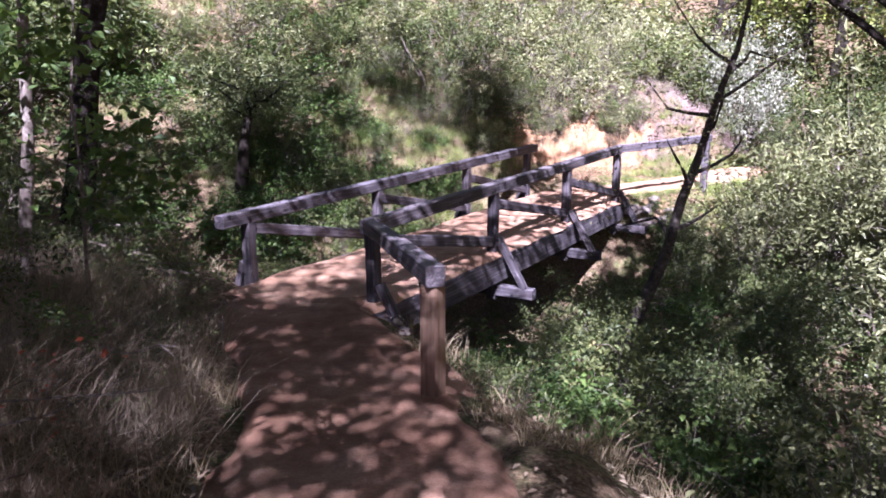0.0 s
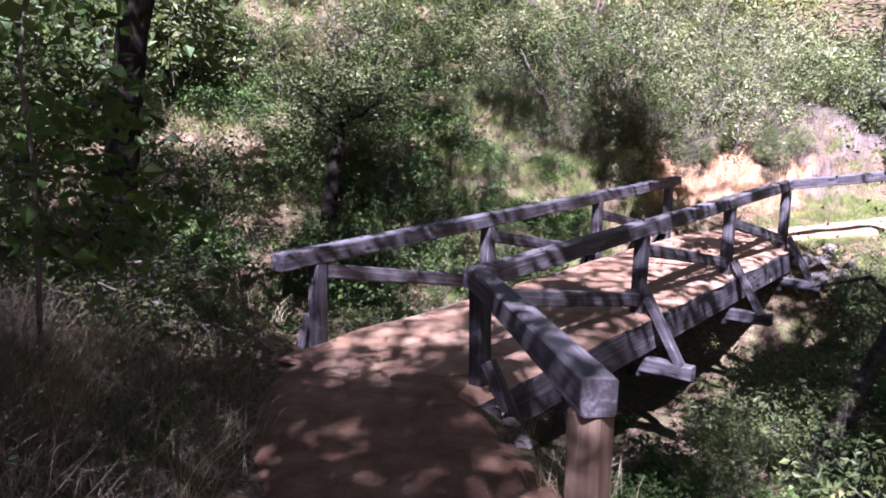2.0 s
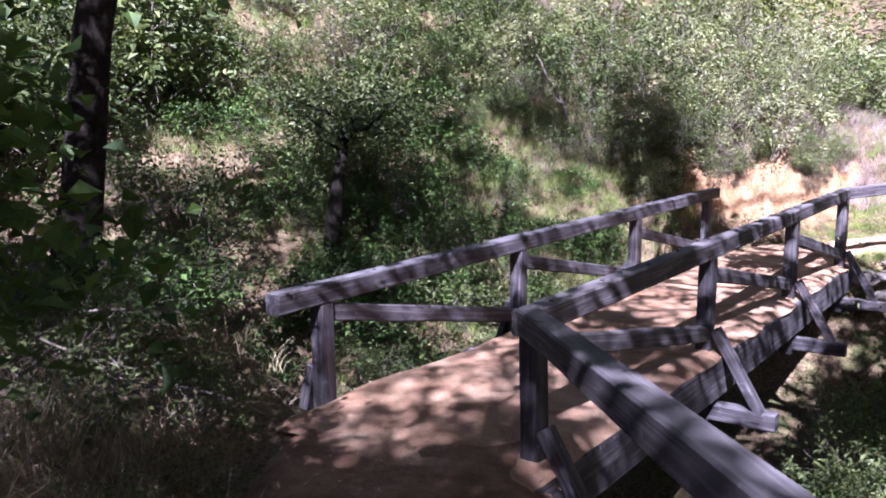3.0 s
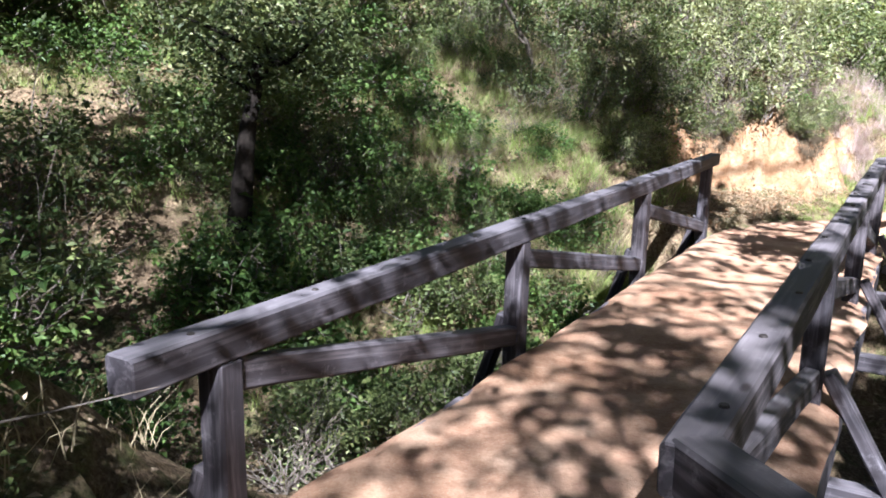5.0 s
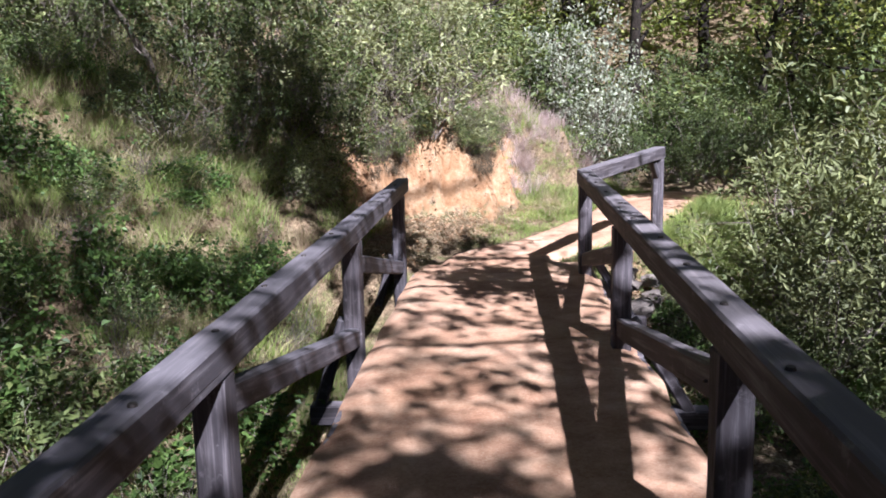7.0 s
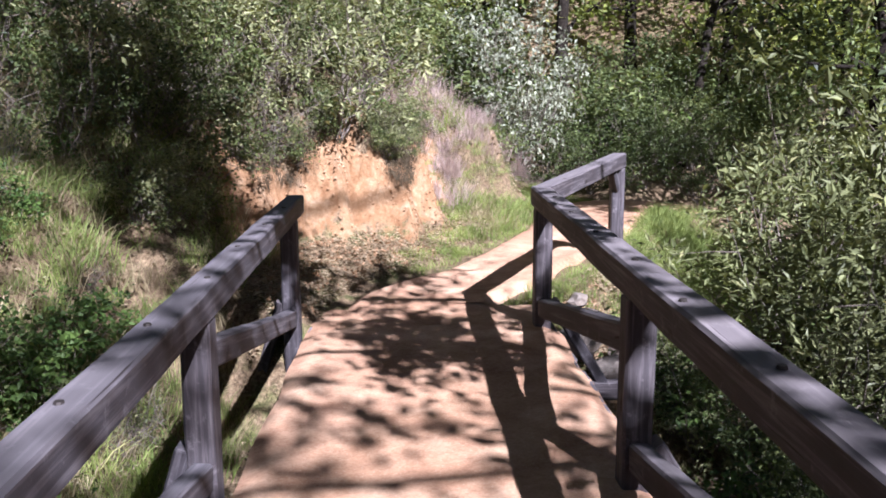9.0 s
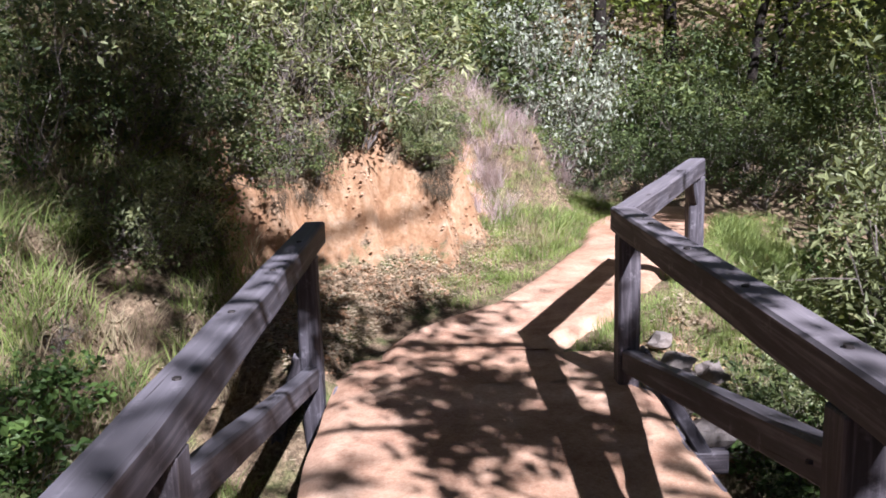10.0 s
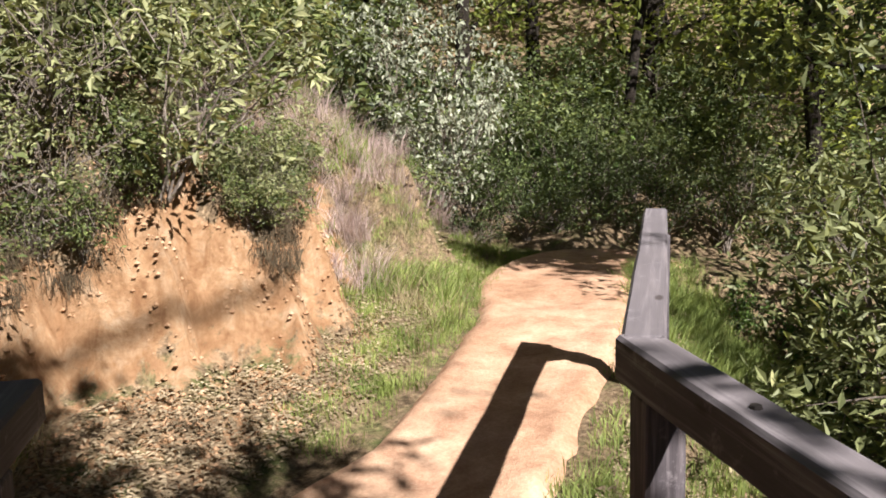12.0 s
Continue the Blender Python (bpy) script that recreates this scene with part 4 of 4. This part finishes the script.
# ---- shrubs, space by space ----
# thick growth above the cut bank
for kind, x, y, sc in (("shrub_c", 1.0, 18.0, 0.85), ("twiggy", 1.5, 18.35, 1.0), ("shrub_a", 1.9, 18.75, 0.95), ("shrub_c", 2.5, 18.95, 0.9), ("twiggy", 2.9, 19.1, 0.9), ("shrub_a", 3.3, 19.5, 0.9), ("shrub_c", 3.8, 19.75, 0.75),
                       ("shrub_b", 1.2, 19.0, 1.1), ("shrub_c", 2.0, 19.8, 1.2), ("shrub_a", 2.9, 20.2, 1.1), ("twiggy", 3.6, 20.4, 1.2), ("shrub_c", 4.3, 20.6, 1.0), ("shrub_b", 0.2, 18.3, 0.95), ("shrub_a", -0.4, 18.9, 1.1), ("shrub_c", 0.6, 19.9, 1.2),
                       ("shrub_a", 4.8, 21.4, 1.2), ("shrub_c", 3.4, 21.6, 1.3), ("shrub_a", 2.0, 21.2, 1.3), ("fern_green", 2.2, 18.45, 0.6), ("fern_green", 3.2, 19.0, 0.6), ("bramble_b", 4.1, 19.5, 0.5), ("shrub_a", 5.9, 22.4, 1.2), ("fern_green", 7.4, 21.6, 0.9), ("shrub_b", 0.5, 17.45, 0.75), ("shrub_b", 1.15, 17.75, 0.7), ("shrub_b", -0.3, 17.1, 0.7), ("fern_green", 1.7, 17.75, 0.75), ("shrub_b", 1.6, 18.05, 0.75), ("fern_green", 0.9, 17.0, 0.55), ("fern_green", 1.45, 17.25, 0.4),
                       ("shrub_b", 9.3, 24.6, 1.6), ("shrub_b", 8.7, 21.9, 0.75), ("shrub_b", 9.5, 21.8, 0.85), ("fern_green", 10.1, 21.75, 0.8), ("shrub_b", 10.7, 22.1, 1.1), ("shrub_b", 11.8, 22.2, 1.1), ("shrub_b", 9.3, 22.7, 1.2), ("shrub_a", 12.8, 22.4, 1.2), ("shrub_b", 12.4, 23.6, 1.4), ("shrub_a", 14.2, 22.9, 1.4), ("shrub_b", 13.2, 24.8, 1.6), ("shrub_b", 15.2, 23.6, 1.5), ("shrub_b", 11.0, 23.5, 1.4), ("shrub_b", 14.6, 25.4, 1.7),
                       ("bramble_b", 9.6, 18.6, 0.6), ("shrub_b", 12.8, 20.6, 1.3), ("shrub_b", 14.0, 19.6, 1.4), ("bramble_b", 10.4, 18.0, 0.8), ("shrub_b", 11.6, 21.0, 0.9), ("shrub_b", 10.6, 21.5, 0.8)):
    plant(kind, x - 0.12 * (x < 4.5), y + 0.3 * (x < 4.5), sc)
for x, y, sc in ((8.2, 22.3, 1.2), (8.8, 23.2, 1.35), (8.1, 23.5, 1.3)):
    plant("silver", x, y, sc, 0.05, 1.45)
# leafy fringe along the lip of the cut bank
for i, (x, y) in enumerate(spots((8.6, 15, -4, 4), 2600, 61, 0.2, lambda u, v, x, y, r: (np.abs(r - sum(bank_shape(x, y)) - 0.16) < 0.10) & (x > 0.6) & (x < 4.9))[:34]):
    plant(("shrub_c", "fern_green", "shrub_a", "twiggy", "shrub_c")[i % 5], x, y, 0.30 + 0.05 * (i % 5))
# the tall pale bushes outside the far wing
for x, y, sc in ((6.2, 15.3, 1.05), (7.2, 15.3, 1.35), (8.4, 15.9, 1.45), (9.7, 16.4, 1.4), (5.5, 14.2, 0.85), (8.0, 14.5, 1.5), (6.7, 14.0, 1.2), (7.3, 13.0, 1.3), (9.4, 14.2, 1.5), (8.4, 12.4, 1.4)):
    plant("long_leaf", x, y, sc)
# the dense dark growth on the near bank
for kind, x, y, sc in (("shrub_b", -3.1, 4.9, 1.05), ("shrub_b", -3.7, 5.7, 1.2), ("shrub_a", -3.0, 3.6, 0.9), ("shrub_b", -4.3, 7.1, 1.25), ("fern_green", -3.2, 7.7, 1.0), ("shrub_b", -3.6, 8.3, 0.8), ("fern_green", -2.9, 8.4, 0.8), ("bramble_b", -3.4, 9.4, 0.9),
                       ("shrub_a", -4.8, 8.6, 1.1), ("fern_green", -2.7, 6.6, 0.6), ("twiggy", -2.5, 5.6, 0.6), ("twiggy", -2.6, 4.4, 0.55), ("twiggy", -2.2, 3.4, 0.5), ("fern_green", -2.5, 7.6, 0.55), ("shrub_a", -4.0, 4.2, 1.3), ("shrub_b", -4.6, 10.4, 0.9), ("bramble", -3.4, 10.9, 0.9)):
    plant(kind, x, y, sc * 0.72)
for kind, x, y, sc in (("bramble_b", -3.4, 13.9, 1.25), ("bramble", -2.9, 13.8, 1.1), ("shrub_b", -5.2, 13.2, 1.2), ("bramble", -4.6, 12.6, 1.0), ("shrub_b", -5.8, 14.0, 1.2), ("bramble_b", -4.2, 12.0, 1.0), ("bramble_b", -4.9, 11.9, 1.0), ("bramble_b", -3.9, 13.9, 0.9), ("fern_green", -2.4, 13.4, 0.8), ("bramble", -1.9, 13.2, 0.8), ("bramble", -2.6, 12.8, 0.8)):
    plant(kind, x, y, sc)
for x, y, sc in ((-2.0, 3.7, 1.0), (-2.2, 4.3, 0.8), (-5.2, 9.2, 1.2)):
    plant("sprig", x, y, sc)
# low growth at the foot of the near wing and along the trail's shaded edge
for kind, x, y, sc in (("bramble", 0.42, 7.15, 0.5), ("bramble_b", 0.85, 7.55, 0.6), ("fern_green", 0.3, 6.45, 0.4), ("bramble", 1.2, 7.1, 0.7), ("bramble_b", 0.55, 8.25, 0.6), ("bramble", 0.95, 6.4, 0.6), ("fern_green", 0.55, 5.7, 0.45),
                       ("fern_green", -2.2, 5.2, 0.42), ("fern_green", -2.15, 5.9, 0.42), ("fern_green", -2.1, 4.4, 0.42), ("fern_green", -2.3, 6.5, 0.45), ("bramble_b", -2.5, 4.9, 0.5)):
    plant(kind, x, y, sc)
# the hillside beyond the gully
scatter(["bramble", "bramble_b", "fern_green", "shrub_a", "fern_green", "twiggy", "bramble"], (4.0, 11, -9, -0.8), 100, (0.45, 0.9), 0.9, 32, lambda u, v, x, y: not (u > 6.6 and v > -3.6))
scatter(["bramble", "fern_green", "twiggy", "bramble_b", "shrub_b"], (6.0, 10.4, -4.2, -0.9), 44, (0.28, 0.55), 0.9, 36)
thicket("low green growth in the gully", 1.0, 1.0, ["fern_green", "bramble", "bramble_b"], (3.2, 6.0, -7, -0.7), 26, (0.5, 0.9), 0.6, 37)
thicket("mixed green brush covering the upper hillside", 0.75, 1.05, ["shrub_a", "shrub_c", "shrub_c", "twiggy", "shrub_b"], (10.5, 19, -11, 0.5), 80, (0.7, 1.2), 0.9, 31)
thicket("dark green brush at the back of the gully", 0.6, 1.35, ["shrub_b", "shrub_a", "shrub_b"], (2.2, 6.0, -13, -7.4), 24, (1.1, 1.7), 0.9, 42)
thicket("mixed green brush low on the hillside", 0.8, 1.1, ["fern_green", "bramble_b", "shrub_a", "shrub_c"], (5.0, 11, -14, -3.5), 64, (0.6, 1.0), 0.9, 39)
thicket("bright green brambles at the foot of the hillside", 1.0, 1.0, ["bramble_b", "fern_green", "bramble", "bramble_b"], (4.4, 7.6, -5.2, -1.2), 34, (0.5, 0.85), 0.6, 41)
thicket("dark green brush on the near side of the gully", 0.65, 1.35, ["shrub_b", "shrub_b", "shrub_a"], (-3, 4.5, -18, -6.2), 40, (1.2, 2.0), 0.9, 45)
thicket("dark green brush high at the back of the gully", 0.6, 1.4, ["shrub_b", "shrub_b", "shrub_a"], (3, 17, -21, -11), 46, (1.4, 2.1), 0.9, 43)
thicket("mixed brush along the top of the hillside", 0.6, 1.35, ["shrub_b", "shrub_a", "shrub_c"], (17, 26, -14, 1), 46, (1.4, 2.0), 0.9, 44)
# near bank, beside the approach
scatter(["shrub_b", "fern_green", "fern_green", "shrub_a", "twiggy"], (-11, 3.6, -8, -0.6), 34, (0.4, 0.9), 1.1, 33, lambda u, v, x, y: x < -2.3 and y > 1 and x > -7)
# the hollow to the right
thicket("mixed green growth filling the near hollow", 0.95, 1.0, ["bramble", "bramble_b", "fern_green", "shrub_a", "shrub_b"], (-9, 9, 2.4, 7), 80, (0.55, 1.0), 1.2, 34, lambda u, v, x, y: x > 0.9 and y > 1.5)
thicket("sunlit olive brush filling the hollow", 0.6, 1.25, ["shrub_c", "twiggy", "shrub_c", "silver", "long_leaf"], (-1, 12, 6.5, 16), 80, (0.9, 1.5), 1.2, 40)
thicket("shaded green undergrowth of the wood", 0.7, 1.1, ["shrub_a", "shrub_c", "bramble_b", "shrub_b", "twiggy"], (9, 26, 5.0, 14), 78, (0.8, 1.5), 1.3, 35)
thicket("dense green undergrowth on the far slope", 0.6, 1.3, ["shrub_b", "shrub_a"], (17, 32, -6, 14), 30, (1.3, 2.0), 1.0, 38)


# ---- stones and fallen wood ----
def boulder(x, y, z, r, seed, label):
    bm = bmesh.new()
    bmesh.ops.create_icosphere(bm, subdivisions=2, radius=r)
    for q in bm.verts:
        d = q.co.normalized()
        k = 1 + 0.5 * noise.noise(d * 1.5 + Vector((seed, 0, 0))) + 0.2 * noise.noise(d * 3.5 + Vector((0, seed, 0)))
        q.co = Vector((d.x * 1.2, d.y, d.z * 0.75)) * r * k
    me = bpy.data.meshes.new("boulder")
    bm.to_mesh(me)
    bm.free()
    me.materials.append(M_STONE)
    ob = new("boulder", me)
    ob.matrix_basis = pose(x, y, z, 0, 0, seed * 47)
    tagged(ob, label, "stone", "stones by the abutment")


for i, (u, v, z, r) in enumerate(((8.75, 2.18, -0.28, 0.22), (9.05, 2.35, -0.3, 0.2), (9.35, 2.4, -0.25, 0.17), (8.7, 2.45, -0.5, 0.2), (9.1, 2.65, -0.5, 0.19), (9.5, 2.7, -0.38, 0.15), (8.95, 2.9, -0.7, 0.18), (9.6, 2.35, -0.15, 0.12))):
    p = at(u, v)
    boulder(p.x, p.y, max(z, land_z(p.x, p.y) - 0.02), 0.68 * r, i + 1, "pale grey boulder packed beside the abutment")
for i, (x, y, r) in enumerate(((-0.36, 7.2, 0.06), (-0.46, 7.55, 0.045))):
    boulder(x, y, land_z(x, y) + 0.03, r, i + 11, "small grey stone at the trail edge")


def fallen_branch(a, b, r, seed, label):
    rng = np.random.default_rng(seed)
    a, b = Vector(a), Vector(b)
    pts = [a.lerp(b, k / 6) + Vector(rng.normal(0, 0.025, 3)) for k in range(7)]
    ob = tagged(new("fallen_branch", mesh_from("fallen_branch", *tube(pts, [r * (1 - 0.1 * k) for k in range(7)], 5), M_TWIG, True)), label, "branch")
    for k in (2, 3, 5):
        tip = pts[k] + (b - a) * 0.28 + Vector(rng.normal(0, 0.14, 3))
        part("twig", mesh_from("twig", *tube([pts[k], pts[k].lerp(tip, 0.5) + Vector(rng.normal(0, 0.02, 3)), tip], [r * 0.5, r * 0.35, r * 0.15], 4), M_TWIG), ob)


for i, (x, y, z, dx, dy, dz) in enumerate(((-3.6, 7.9, 0.62, 1.1, -0.35, -0.18), (-3.4, 8.0, 0.75, 0.9, 0.05, 0.05), (-2.3, 3.0, 0.9, 0.8, 0.9, -0.25), (-2.3, 3.2, 0.5, 0.7, 0.5, 0.05), (-2.6, 4.1, 0.45, 0.5, 0.75, -0.1), (-2.1, 2.5, 0.55, 0.6, 0.2, 0.1), (-2.5, 5.0, 0.35, 0.8, -0.2, 0.0), (-3.2, 8.2, 0.3, 0.8, 0.1, -0.15))):
    z = max(z, land_z(x, y) + 0.05)
    fallen_branch((x, y, z), (x + dx, y + dy, z + dz), 0.009, i, "thin pale dead branch caught in the brush")
fallen_branch((6.4, 24.2, land_z(6.4, 24.2) + 0.9), (8.2, 25.4, land_z(8.2, 25.4) + 2.2), 0.13, 33, "thick pale dead log leaning above the bend")
fallen_branch((-0.3, 18.4, land_z(-0.3, 18.4) - 0.1), (-0.85, 18.0, land_z(-0.85, 18.0) + 1.1), 0.05, 31, "dark dead limb leaning out of the hillside brush")
for ob in list(KINDS.values()):
    for c in list(ob.children):
        bpy.data.objects.remove(c)
    bpy.data.objects.remove(ob)
